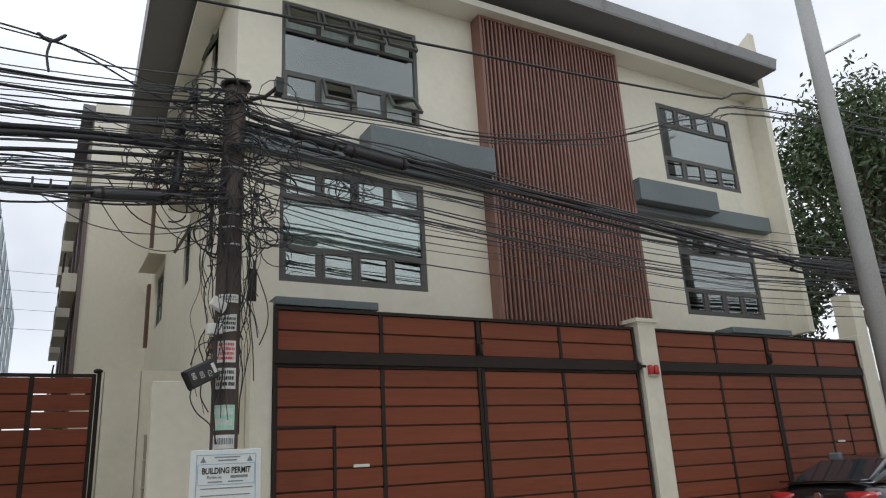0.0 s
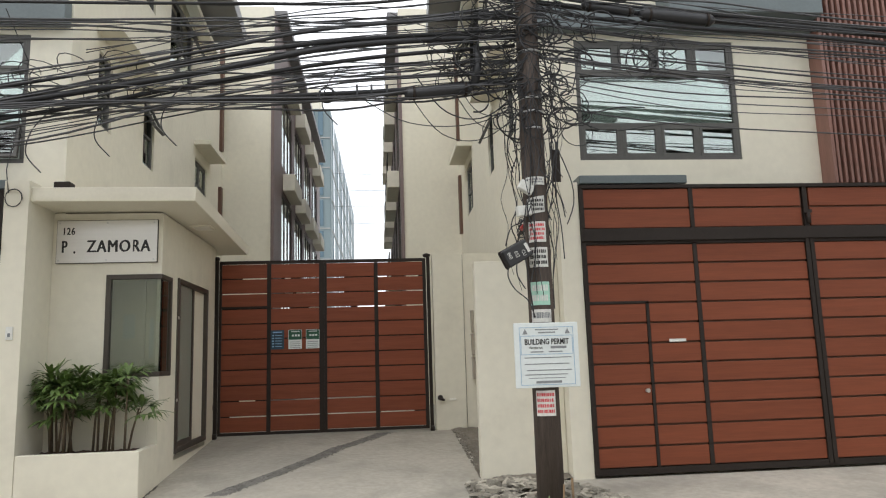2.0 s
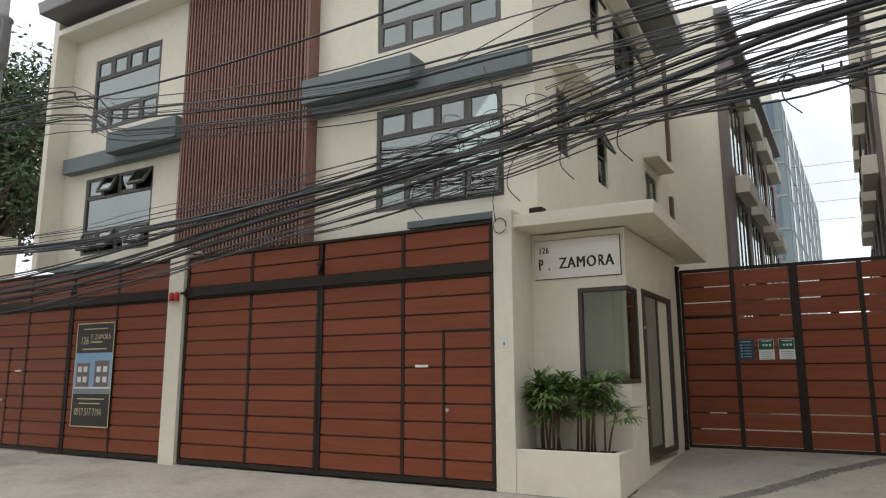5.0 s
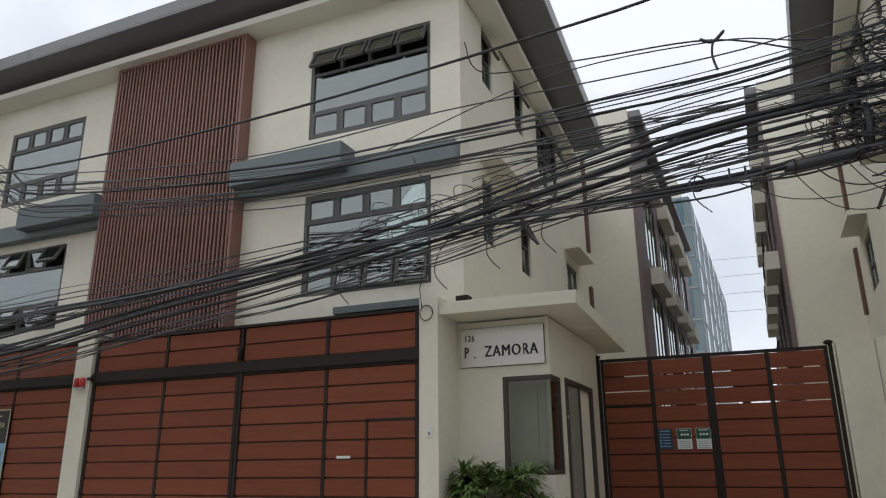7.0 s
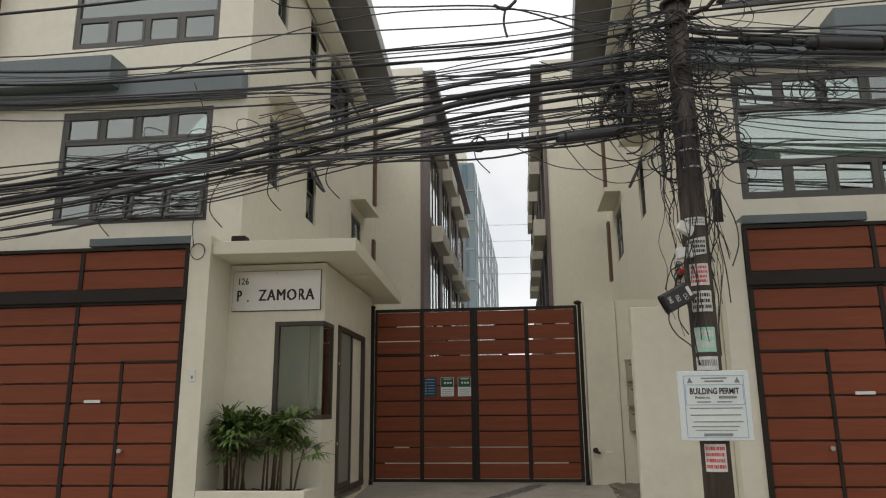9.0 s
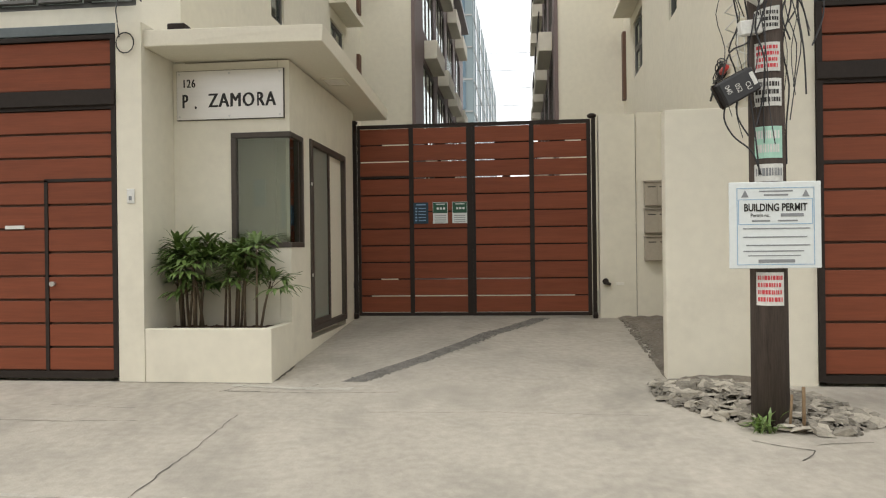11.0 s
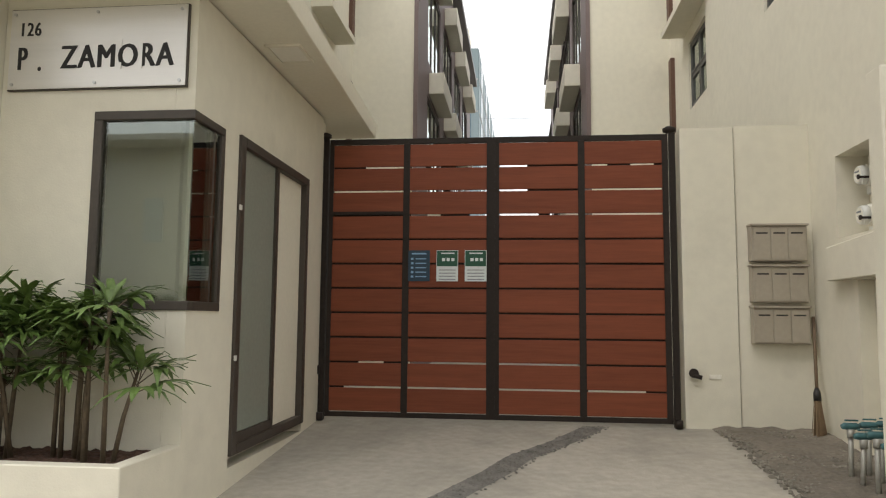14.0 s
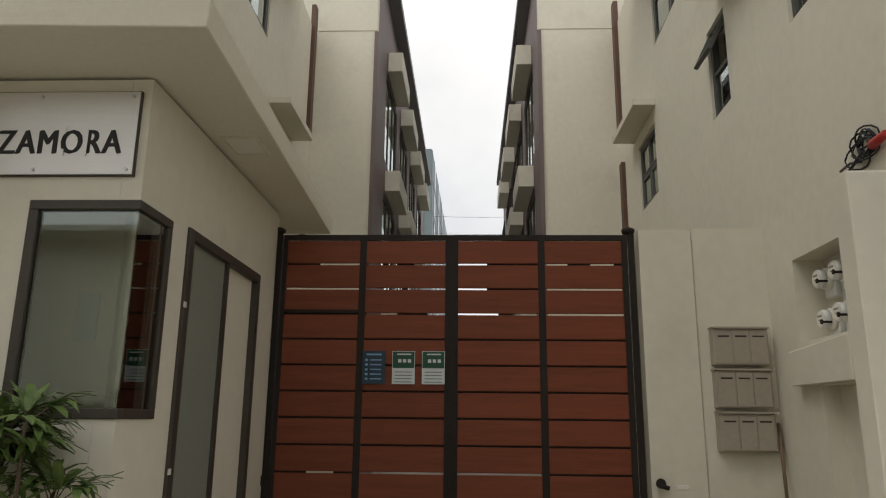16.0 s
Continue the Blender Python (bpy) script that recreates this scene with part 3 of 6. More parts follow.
    obj("gate_canopy", bx(s * 11.3, s * 12.9, 0.06, F, 3.40, 3.50), GREYP, house, "slate-grey ledge", soft=0.005)
    # gate piers
    if s < 0:
        obj("gate_pier", bx(-2.975, -3.235, -0.02, F, -0.1, 3.47), CREAM, house)
    else:
        obj("gate_pier", bx(2.97, 3.215, 0.0, F, -0.1, 3.40), CREAM, house)
    pr = Mesh()
    pr.box(s * 8.93, s * 9.29, -0.07, F, -0.1, 3.44).box(s * 8.88, s * 9.34, -0.10, F, 3.44, 3.50)
    obj("gate_pier", pr, CREAM, house)
    # hoods over alley windows and brown corner strips
    for (a, b), z in ((D, 5.90), (Fw, 6.04)):
        a2, b2 = (a - 0.12, b + 1.6 if z == 5.90 else b + 0.35)
        hx = sidex(a2) - 0.02
        obj("window_hood", bx(s * (hx - 0.32), s * (hx + 0.1), a2, b2, z, z + 0.10), CREAM, house)
    obj("corner_strip", bx(s * 2.96, s * 3.05, 9.55, 9.75, 4.5, 5.75 if s < 0 else 6.0), BROWNP, house, "brown painted strip")
    obj("corner_strip", bx(s * 2.96, s * 3.05, 9.6, 9.8, 6.7, 9.4), BROWNP, house, "brown painted strip")
    # windows
    if s < 0:
        def at(u0, u1, z):
            return pose(-u1, F + 0.03, z)
        window(at(*iw, 3.80), 2.14, 1.6, ROWS3, [(0, 1, 6), (0, 2, 5), (0, 3, 8)], (0.03, 0.97, 0.03, 0.97, BLIND))
        window(at(*iw, 6.36), 2.14, 1.6, ROWS3, [(2, i, 26) for i in range(4)], (0.03, 0.97, 0.03, 0.70, BLIND), "dark-framed window with its upper sashes pushed out")
        window(at(*ow, 3.77), 2.06, 1.57, ROWS3, [(2, 1, 24), (2, 3, 30), (0, 0, 22), (0, 1, 24), (0, 3, 26)], None, "dark-framed window with several sashes open")
        window(at(*ow, 6.33), 2.06, 1.59, ROWS3, [], (0.02, 0.5, 0.25, 0.97, CURT), "dark-framed window reflecting the sky")
    else:
        def at(u0, u1, z):
            return pose(u0, F + 0.03, z)
        window(at(*iw, 3.80), 2.14, 1.6, ROWS3, [], (0.03, 0.97, 0.30, 0.97, CURT), "dark-framed window with a pale curtain drawn")
        window(at(*iw, 6.36), 2.14, 1.6, ROWS3, [(2, 0, 20), (2, 1, 22), (2, 2, 22), (2, 3, 24), (0, 1, 24), (0, 3, 34)], (0.03, 0.97, 0.03, 0.97, CURT), "dark-framed window with sashes pushed out above and below")
        window(at(*ow, 3.77), 2.06, 1.57, ROWS3, [(2, 1, 20)], None, "dark-framed window reflecting trees")
        window(at(*ow, 6.33), 2.06, 1.59, ROWS3, [], (0.1, 0.5, 0.2, 0.97, BLIND), "dark-framed window reflecting the sky")
    for i, (a, b, c, e) in enumerate(sides):
        x = s * (sidex((a + b) / 2) + 0.06)
        m = pose(x, a, c, 0, 0, 90) if s < 0 else pose(x, b, c, 0, 0, -90)
        w, h = b - a, e - c
        big = w > 1
        opened = [(1, 0, 26)] if i in (1, 3, 4) else ([(1, 0, 30), (1, 1, 26)] if i == 5 else [])
        window(m, w, h, ((h * 0.5, 2 if big else 1), (h * 0.5, 2 if big else 1)), opened, None, "narrow dark-framed window in the alley wall")
    return house


house_w = block(-1, "wall_house_west", "cream three-storey townhouse with slate-grey ledges")
house_e = block(1, "wall_house_east", "cream three-storey townhouse with slate-grey ledges and meter niche")

# ---- slatted screens ----
for s in (-1, 1):
    x0, x1, y0, y1, z0, z1 = (6.6, 9.56, 0.19, F, 3.42, 8.5)
    sc = thing("slat_screen", "maroon vertical slat screen fixed to the house front", "slat screen", group="slat screens")
    fr = Mesh()
    fr.box(s * x0, s * (x0 + 0.05), y0, y1, z0, z1).box(s * (x1 - 0.05), s * x1, y0, y1, z0, z1).box(s * (x0 + 0.05), s * (x1 - 0.05), y0, y1, z1 - 0.05, z1)
    obj("screen_frame", fr, SLATW, sc, soft=0.004)
    # sheet added behind the slats; its dark colour stands for shaded gaps
    obj("backing", bx(s * (x0 + 0.05), s * (x1 - 0.05), y1 - 0.03, y1 - 0.005, z0, z1 - 0.05), BROWNP, sc, "dark brown sheet added to shade the slat gaps")
    rails = Mesh()
    for z in (3.7, 4.9, 6.1, 7.3, 8.2):
        rails.box(s * (x0 + 0.05), s * (x1 - 0.05), y1 - 0.10, y1 - 0.06, z, z + 0.05)
    obj("rail", rails, SLATW, sc)
    k = 36
    pitch = (x1 - x0 - 0.1) / k
    for i in range(k):
        board("slat", sc, s * (x0 + 0.05 + pitch * (i + 0.5)), y0 + 0.04, (z0 + z1) / 2 - 0.025, 0.036, 0.07, z1 - z0 - 0.05, SLATW)


# ---- garage gates ----
def garage_gate(xa, dr, label, W=5.66):
    """A pair of plank leaves under a fixed top panel; u runs from the end with the wicket door."""
    gate = thing("garage_gate", label, "garage gate", group="garage gates")
    top = 3.36
    cols = [c * W / 5.66 for c in (0.0, 1.37, 2.81, 4.2, 5.66)]

    def B(u0, u1, y0, y1, z0, z1):
        return bx(xa + dr * u0, xa + dr * u1, y0, y1, z0, z1)

    def M(*bs):
        r = Mesh()
        for u0, u1, y0, y1, z0, z1 in bs:
            r.box(xa + dr * u0, xa + dr * u1, y0, y1, z0, z1)
        return r

    obj("backing", B(0.02, W - 0.02, 0.025, 0.05, 0.06, top - 0.02), BROWNP, gate)
    obj("beam", B(0, W, -0.05, 0.05, 2.68, 2.83), BLACKM, gate, "dark steel beam across the gate", soft=0.004)
    st = [(0, 0.05, -0.025, 0.04, 0.04, 2.68), (W - 0.05, W, -0.025, 0.04, 0.04, 2.68), (cols[1] - 0.025, cols[1] + 0.025, -0.015, 0.024, 0.10, 2.66), (cols[3] - 0.025, cols[3] + 0.025, -0.015, 0.024, 0.10, 2.66),
          (cols[2] - 0.055, cols[2] - 0.005, -0.03, 0.024, 0.06, 2.68), (cols[2] + 0.005, cols[2] + 0.055, -0.03, 0.024, 0.06, 2.68), (0.05, W - 0.05, -0.02, 0.024, 0.03, 0.10), (0.05, W - 0.05, -0.015, 0.024, 2.645, 2.68)]
    obj("leaf_frame", M(*st), BLACKM, gate)
    tf = [(0, W, -0.03, 0.05, top - 0.04, top), (0, 0.05, -0.025, 0.04, 2.83, top - 0.04), (W - 0.05, W, -0.025, 0.04, 2.83, top - 0.04)] + [(c - 0.025, c + 0.025, -0.02, 0.03, 2.83, top - 0.04) for c in cols[1:4]]
    obj("top_frame", M(*tf), BLACKM, gate)
    obj("wicket_frame", M((0.72, 0.755, -0.016, 0.024, 0.10, 1.965), (0.05, 0.755, -0.016, 0.024, 1.945, 1.975)), BLACKM, gate)
    rows, gap = 11, 0.022
    ph = (2.645 - 0.10) / rows
    for c0, c1 in zip(cols, cols[1:]):
        a = c0 + (0.05 if c0 == 0 else 0.055 if c0 == cols[2] else 0.025)
        b = c1 - (0.05 if c1 == W else 0.055 if c1 == cols[2] else 0.025)
        for r in range(rows):
            z = 0.10 + ph * (r + 0.5)
            spans = [(a, 0.72), (0.755, b)] if c0 == 0 and r < 8 else [(a, b)]
            for p, q in spans:
                board("plank", gate, xa + dr * (p + q) / 2, 0.005, z, q - p - 0.004, 0.028, ph - gap, WOOD)
        for r in range(2):
            hh = (top - 0.04 - 2.83) / 2
            board("plank", gate, xa + dr * (a + b) / 2, 0.005, 2.83 + hh * (r + 0.5), b - a - 0.004, 0.028, hh - gap, WOOD)
    obj("mail_slot", B(0.97, 1.17, -0.02, 0.0, 1.49, 1.525), WHITEPL, gate, "white letter slot plate", soft=0.004)
    kn = Mesh().tube([(xa + dr * 0.66, -0.06, 0.95), (xa + dr * 0.66, 0.0, 0.95)], [0.025, 0.018], 10)
    obj("knob", kn, STEEL, gate, "round steel knob")
    lb = Mesh()
    lb.tube([(xa + dr * cols[2], -0.055, 2.99), (xa + dr * cols[2], -0.055, 2.86)], 0.025, 8).box(xa + dr * (cols[2] - 0.05), xa + dr * (cols[2] + 0.05), -0.06, -0.03, 2.99, 3.03)
    obj("latch", lb, BLACKM, gate, "dark latch bracket")
    return gate


garage_gate(-3.24, -1, "red-brown plank garage gate with wicket door between cream piers")
garage_gate(3.22, 1, "red-brown plank garage gate behind the utility pole")
garage_gate(-14.66, 1, "red-brown plank garage gate with a sales poster on it", 5.36)
garage_gate(14.66, -1, "red-brown plank garage gate beside the parked car", 5.36)
for s in (-1, 1):
    al = thing("alarm_light", "red alarm light on a bracket at the gate pier", "alarm light", group="alarm lights")
    x = s * 9.11
    obj("bracket", bx(x - 0.10, x + 0.10, -0.13, -0.072, 2.60, 2.62), STEEL, al)
    for q in (-0.06, 0.06):
        obj("lamp", Mesh().tube([(x + q, -0.10, 2.62), (x + q, -0.10, 2.66), (x + q, -0.10, 2.75), (x + q, -0.10, 2.77)], [0.045, 0.045, 0.042, 0.02], 10), REDP, al, "red lens")
    bt = thing("gate_bolt", "dark steel bolt at the gate beam", "bolt")
    obj("bolt_bar", Mesh().tube([(s * 8.86, -0.07, 2.75), (s * 8.98, -0.07, 2.75)], 0.022, 8), BLACKM, bt)
    obj("bolt_plate", bx(s * 8.84, s * 8.90, -0.075, -0.045, 2.70, 2.80), BLACKM, bt)

# sales poster on the west outer gate
po = thing("sales_poster", "black sales banner with a house picture tied to the gate", "poster", pose(0, 0, -0.15))
px0, px1, pz0, pz1 = -11.74, -10.66, 0.66, 2.50
obj("banner", bx(px0, px1, -0.045, -0.038, pz0, pz1), PBLACK, po)
obj("edge_strip", Mesh().box(px0, px0 + 0.02, -0.048, -0.0455, pz0, pz1).box(px1 - 0.02, px1, -0.048, -0.0455, pz0, pz1).box(px0, px1, -0.048, -0.0455, pz0, pz0 + 0.02).box(px0, px1, -0.048, -0.0455, pz1 - 0.02, pz1), PGOLD, po)
pc = obj("picture", bx(px0 + 0.02, px1 - 0.02, -0.049, -0.046, 1.24, 1.96), PSKY, po, "printed picture of two townhouses")
ph_ = Mesh()
for a, b, c, e in ((0.08, 0.45, 1.36, 1.78), (0.6, 1.0, 1.36, 1.82)):
    ph_.box(px0 + a, px0 + b, -0.051, -0.0495, c, e)
obj("printed_house", ph_, PURP, pc)
pw = Mesh()
for a in (0.12, 0.28, 0.66, 0.84):
    for c in (1.44, 1.62):
        pw.box(px0 + a, px0 + a + 0.11, -0.053, -0.0515, c, c + 0.1)
pw.box(px0 + 0.03, px1 - 0.03, -0.053, -0.0515, 1.33, 1.36)
obj("printed_window", pw, BOARD, pc)
obj("printed_road", bx(px0 + 0.03, px1 - 0.03, -0.052, -0.0495, 1.25, 1.33), PGREY, pc)
bars = Mesh()
for a, b, c in ((0.2, 0.88, 2.38), (0.2, 0.88, 2.02), (0.15, 0.92, 1.14), (0.22, 0.82, 1.06)):
    bars.box(px0 + a, px0 + b, -0.048, -0.0455, c, c + 0.02)
bars.box(px0 + 0.42, px0 + 0.75, -0.048, -0.0455, 2.14, 2.165)
obj("small_print", bars, PGOLD, po)
letters("126", 0.20, PGOLD, po, pose(px0 + 0.12, -0.047, 2.12, 90), 0.001, 0.8)
letters("P. ZAMORA", 0.135, PGOLD, po, pose(px0 + 0.42, -0.047, 2.2, 90), 0.001, 0.8)
letters("0917 517 7194", 0.185, PGOLD, po, pose(px0 + 0.1, -0.047, 0.86, 90), 0.001, 0.68)

# ---- guard booth and planter ----
booth = thing("guard_booth", "cream guard booth with corner window and flat canopy", "guard booth")
hs = [(-2.35, -1.72, 1.28, 2.48)]
obj("front_wall", holed([-2.974, -1.842, -2.35], [-0.1, 3.22, 1.28, 2.48], hs, lambda u, z, back: (u, 0.62 + 0.12 * back, z)), CREAM, booth)
hs = [(0.62, 1.06, 1.28, 2.48), (1.31, 2.93, 0.24, 2.51)]
bw = holed([0.62, 3.44] + [c for h in hs for c in h[:2]], [-0.1, 3.22] + [c for h in hs for c in h[2:]], hs, lambda u, z, back: (-1.72 - 0.12 * back, u, z))
obj("side_wall", bw, CREAM, booth)
bi = Mesh()
bi.box(-2.83, -1.84, 3.32, 3.44, 0.2, 3.2).box(-2.83, -1.84, 0.74, 3.32, 0.1, 0.30).box(-2.83, -2.80, 0.74, 3.32, 0.3, 3.2)
obj("booth_inside", bi, WHITEP, booth)
sh_ = Mesh()
for z in (1.15, 1.75, 2.1):
    sh_.box(-2.79, -2.45, 2.6, 3.3, z, z + 0.03)
obj("inside_shelf", sh_, WHITEP, booth)
obj("partition", bx(-2.79, -1.95, 1.22, 1.26, 0.3, 3.2), WHITEP, booth)
obj("partition_post", bx(-2.12, -2.07, 1.17, 1.219, 0.3, 3.2), WHITEP, booth)
obj("paper_sheet", bx(-2.02, -1.97, 1.21, 1.219, 1.5, 2.0).box(-2.34, -2.2, 1.21, 1.219, 1.75, 2.05), BOARD, booth)
for k, (ya, yb_) in enumerate(((0.72, 0.80), (0.83, 0.97))):
    obj("inside_blind", bx(-1.80 - 0.02 * k, -1.795 - 0.02 * k, ya, yb_, 1.32, 2.44), WHITEP, booth, "pale vertical blind strip", soft=0.001)
obj("inside_desk", bx(-2.79, -2.3, 0.8, 2.0, 1.0, 1.04), STICK, booth)
wf = Mesh()
x0, x1, y0, y1, z0, z1 = -2.35, -1.72, 0.62, 1.06, 1.28, 2.48
b = 0.055
wf.box(x0, x1 + 0.012, y0 - 0.014, y0 + 0.06, z0, z0 + b).box(x0, x1 + 0.012, y0 - 0.014, y0 + 0.06, z1 - b, z1).box(x0, x0 + b, y0 - 0.014, y0 + 0.06, z0 + b, z1 - b)
wf.box(x1 - 0.05, x1 + 0.012, y0 + 0.06, y1, z0, z0 + b).box(x1 - 0.05, x1 + 0.012, y0 + 0.06, y1, z1 - b, z1).box(x1 - 0.05, x1 + 0.012, y1 - b, y1, z0 + b, z1 - b)
wf.box(x1 - 0.04, x1 - 0.005, y1 - b - 0.09, y1 - b - 0.06, z0 + b, z1 - b)
bwin = obj("window_frame", wf, FRAMEM, booth, "dark bronze corner window frame", soft=0.004)
for p in (bx(x0 + b, x1 - 0.006, y0 + 0.012, y0 + 0.02, z0 + b, z1 - b), bx(x1 - 0.016, x1 - 0.006, y0 + 0.021, y1 - b, z0 + b, z1 - b)):
    q = obj("pane", p, CLEAR, bwin)
    q.visible_shadow = False
df = Mesh()
X = -1.72
df.box(X - 0.06, X + 0.022, 1.31, 1.40, 0.315, 2.51).box(X - 0.06, X + 0.022, 2.85, 2.93, 0.315, 2.51).box(X - 0.06, X + 0.022, 1.40, 2.85, 2.44, 2.51).box(X - 0.06, X + 0.022, 1.40, 2.85, 0.315, 0.385)
bdoor = obj("door_frame", df, FRAMEM, booth, "dark bronze sliding door frame", soft=0.004)
lf = Mesh()
lf.box(X - 0.03, X + 0.006, 2.10, 2.16, 0.385, 2.44).box(X - 0.03, X + 0.006, 1.40, 2.10, 0.385, 0.45).box(X - 0.03, X + 0.006, 1.40, 1.435, 0.45, 2.44)
obj("door_leaf", lf, FRAMEM, bdoor)
# opaque green-grey pane; its colour stands in for reflections in clear glass
obj("pane", bx(X - 0.022, X - 0.014, 1.435, 2.10, 0.45, 2.44), DOORPANE, bdoor, "opaque pane toned like reflecting clear glass")
obj("door_panel", bx(X - 0.05, X - 0.032, 2.10, 2.85, 0.385, 2.44), SOFFITW, bdoor, "pale beige door panel")
for z in (0.95, 1.98):
    obj("hinge_tab", bx(X + 0.022, X + 0.03, 1.30, 1.335, z, z + 0.035), WHITEPL, bdoor)
cn = Mesh()
cn.hexa([(-2.974, 0.02, 3.24), (-1.215, 0.08, 3.24), (-1.375, 4.3, 3.24), (-2.974, 4.3, 3.24), (-2.974, 0.02, 3.40), (-1.20, 0.07, 3.40), (-1.36, 4.3, 3.40), (-2.974, 4.3, 3.40)])
obj("canopy", cn, SOFFITW, booth, "flat cream concrete canopy", soft=0.006)
sf_ = obj("soffit_light", bx(-1.62, -1.40, 1.55, 1.85, 3.226, 3.242), WHITEP, booth, "flush pale ceiling panel", soft=0.003)
rim_ = Mesh()
rim_.box(-1.645, -1.622, 1.525, 1.875, 3.222, 3.239).box(-1.398, -1.375, 1.525, 1.875, 3.222, 3.239).box(-1.622, -1.398, 1.525, 1.548, 3.222, 3.239).box(-1.622, -1.398, 1.852, 1.875, 3.222, 3.239)
obj("panel_rim", rim_, SOFFITW, sf_)
obj("floodlight", bx(-2.80, -2.62, 0.15, 0.30, 3.402, 3.50), BLACKM, booth, "small black floodlight on the canopy", soft=0.01)
pt = Mesh()
xo, xi, xr, yo, yi, yr = -2.974, -1.80, -1.715, -0.015, 0.075, 0.619
pt.v = [(xo, yo, -0.1), (xr, yo, -0.1), (xr, yr, -0.1), (xo, yr, -0.1), (xo, yo, 0.51), (xr, yo, 0.51), (xr, yr, 0.51),
        (xo, yi, 0.51), (xi, yi, 0.51), (xi, yr, 0.51), (xo, yi, 0.43), (xi, yi, 0.43), (xi, yr, 0.43), (xo, yr, 0.43)]
pt.f = [(3, 2, 1, 0), (0, 1, 5, 4), (1, 2, 6, 5), (2, 3, 13, 12, 9, 6), (3, 0, 4, 7, 10, 13), (4, 5, 8, 7), (5, 6, 9, 8), (7, 8, 11, 10), (8, 9, 12, 11), (10, 11, 12, 13)]
pt.s = [False] * 10
planter = obj("planter", pt, CREAM, label="cream rendered planter box built against the booth", category="planter", soft=0.006)
bm = bmesh.new()
bmesh.ops.create_grid(bm, x_segments=60, y_segments=28, size=0.5)
for v in bm.verts:
    x, y = -2.387 + v.co.x * 1.17, 0.347 + v.co.y * 0.54
    v.co = (x, y, 0.468 + 0.022 * noise.noise((x * 22, y * 22, 1)) + 0.012 * noise.noise((x * 60, y * 60, 4)))
obj("planter_soil", bm, SOIL, label="dark bark mulch filling the planter", category="soil", kind="stuff")

# name plate
sg = thing("name_sign", "brushed metal address sign with black stencil letters on booth", "sign")
obj("plate", bx(-2.92, -1.775, 0.588, 0.596, 2.625, 3.13), ALU, sg, soft=0.002)
obj("plate_edge", Mesh().box(-2.926, -1.769, 0.598, 0.619, 2.619, 3.136), FRAMEM, sg)
letters(".", 0.235, INK, sg, pose(-2.735, 0.586, 2.738, 90), 0.001, 0.8)
for k in (-1, 0, 1):  # each word three times, a little apart, for a heavy stroke
    letters("P", 0.205, INK, sg, pose(-2.862 + 0.005 * k, 0.586 + 0.0004 * k, 2.748, 90), 0.001, 0.6)
    letters("126", 0.122, INK, sg, pose(-2.86 + 0.0025 * k, 0.586 + 0.0004 * k, 2.962, 90), 0.001, 0.72, space=1.15)
    letters("ZAMORA", 0.205, INK, sg, pose(-2.575 + 0.006 * k, 0.586 + 0.0004 * k, 2.75 + 0.0015 * k, 90), 0.001, 0.775, space=1.14)
for x in (-2.89, -2.35, -1.81):
    for z in (2.655, 3.10):
        obj("stud", Mesh().tube([(x, 0.580, z), (x, 0.588, z)], 0.010, 10), STEEL, sg)
for x, za, zb in ((-2.187, 2.735, 2.775), (-2.187, 2.87, 2.915), (-2.055, 2.735, 2.90)):  # bridges of the stencil
    obj("stencil_bridge", bx(x - 0.005, x + 0.005, 0.5815, 0.584, za, zb), ALU, sg)
bell = thing("door_bell", "small white doorbell on the gate pier", "doorbell")
obj("bell_plate", bx(-3.13, -3.055, -0.036, -0.021, 1.72, 1.86), WHITEPL, bell, soft=0.004)
obj("bell_button", bx(-3.105, -3.08, -0.042, -0.036, 1.75, 1.79), PGREY, bell)
loop = Mesh()
loop.tube([(-3.13 + 0.09 * math.cos(a / 16 * 6.283 * 1.3), -0.035, 3.27 + 0.10 * math.sin(a / 16 * 6.283 * 1.3)) for a in range(17)], 0.006, 5)
loop.tube([(-3.19, -0.03, 3.33), (-3.24, 0.0, 3.6), (-3.24, 0.2, 4.2), (-3.22, 0.3, 5.0), (-3.15, -0.4, 5.3)], 0.006, 5)
obj("cable_loop", loop, CABLE, label="spare black cable coiled on the gate pier", category="cable")


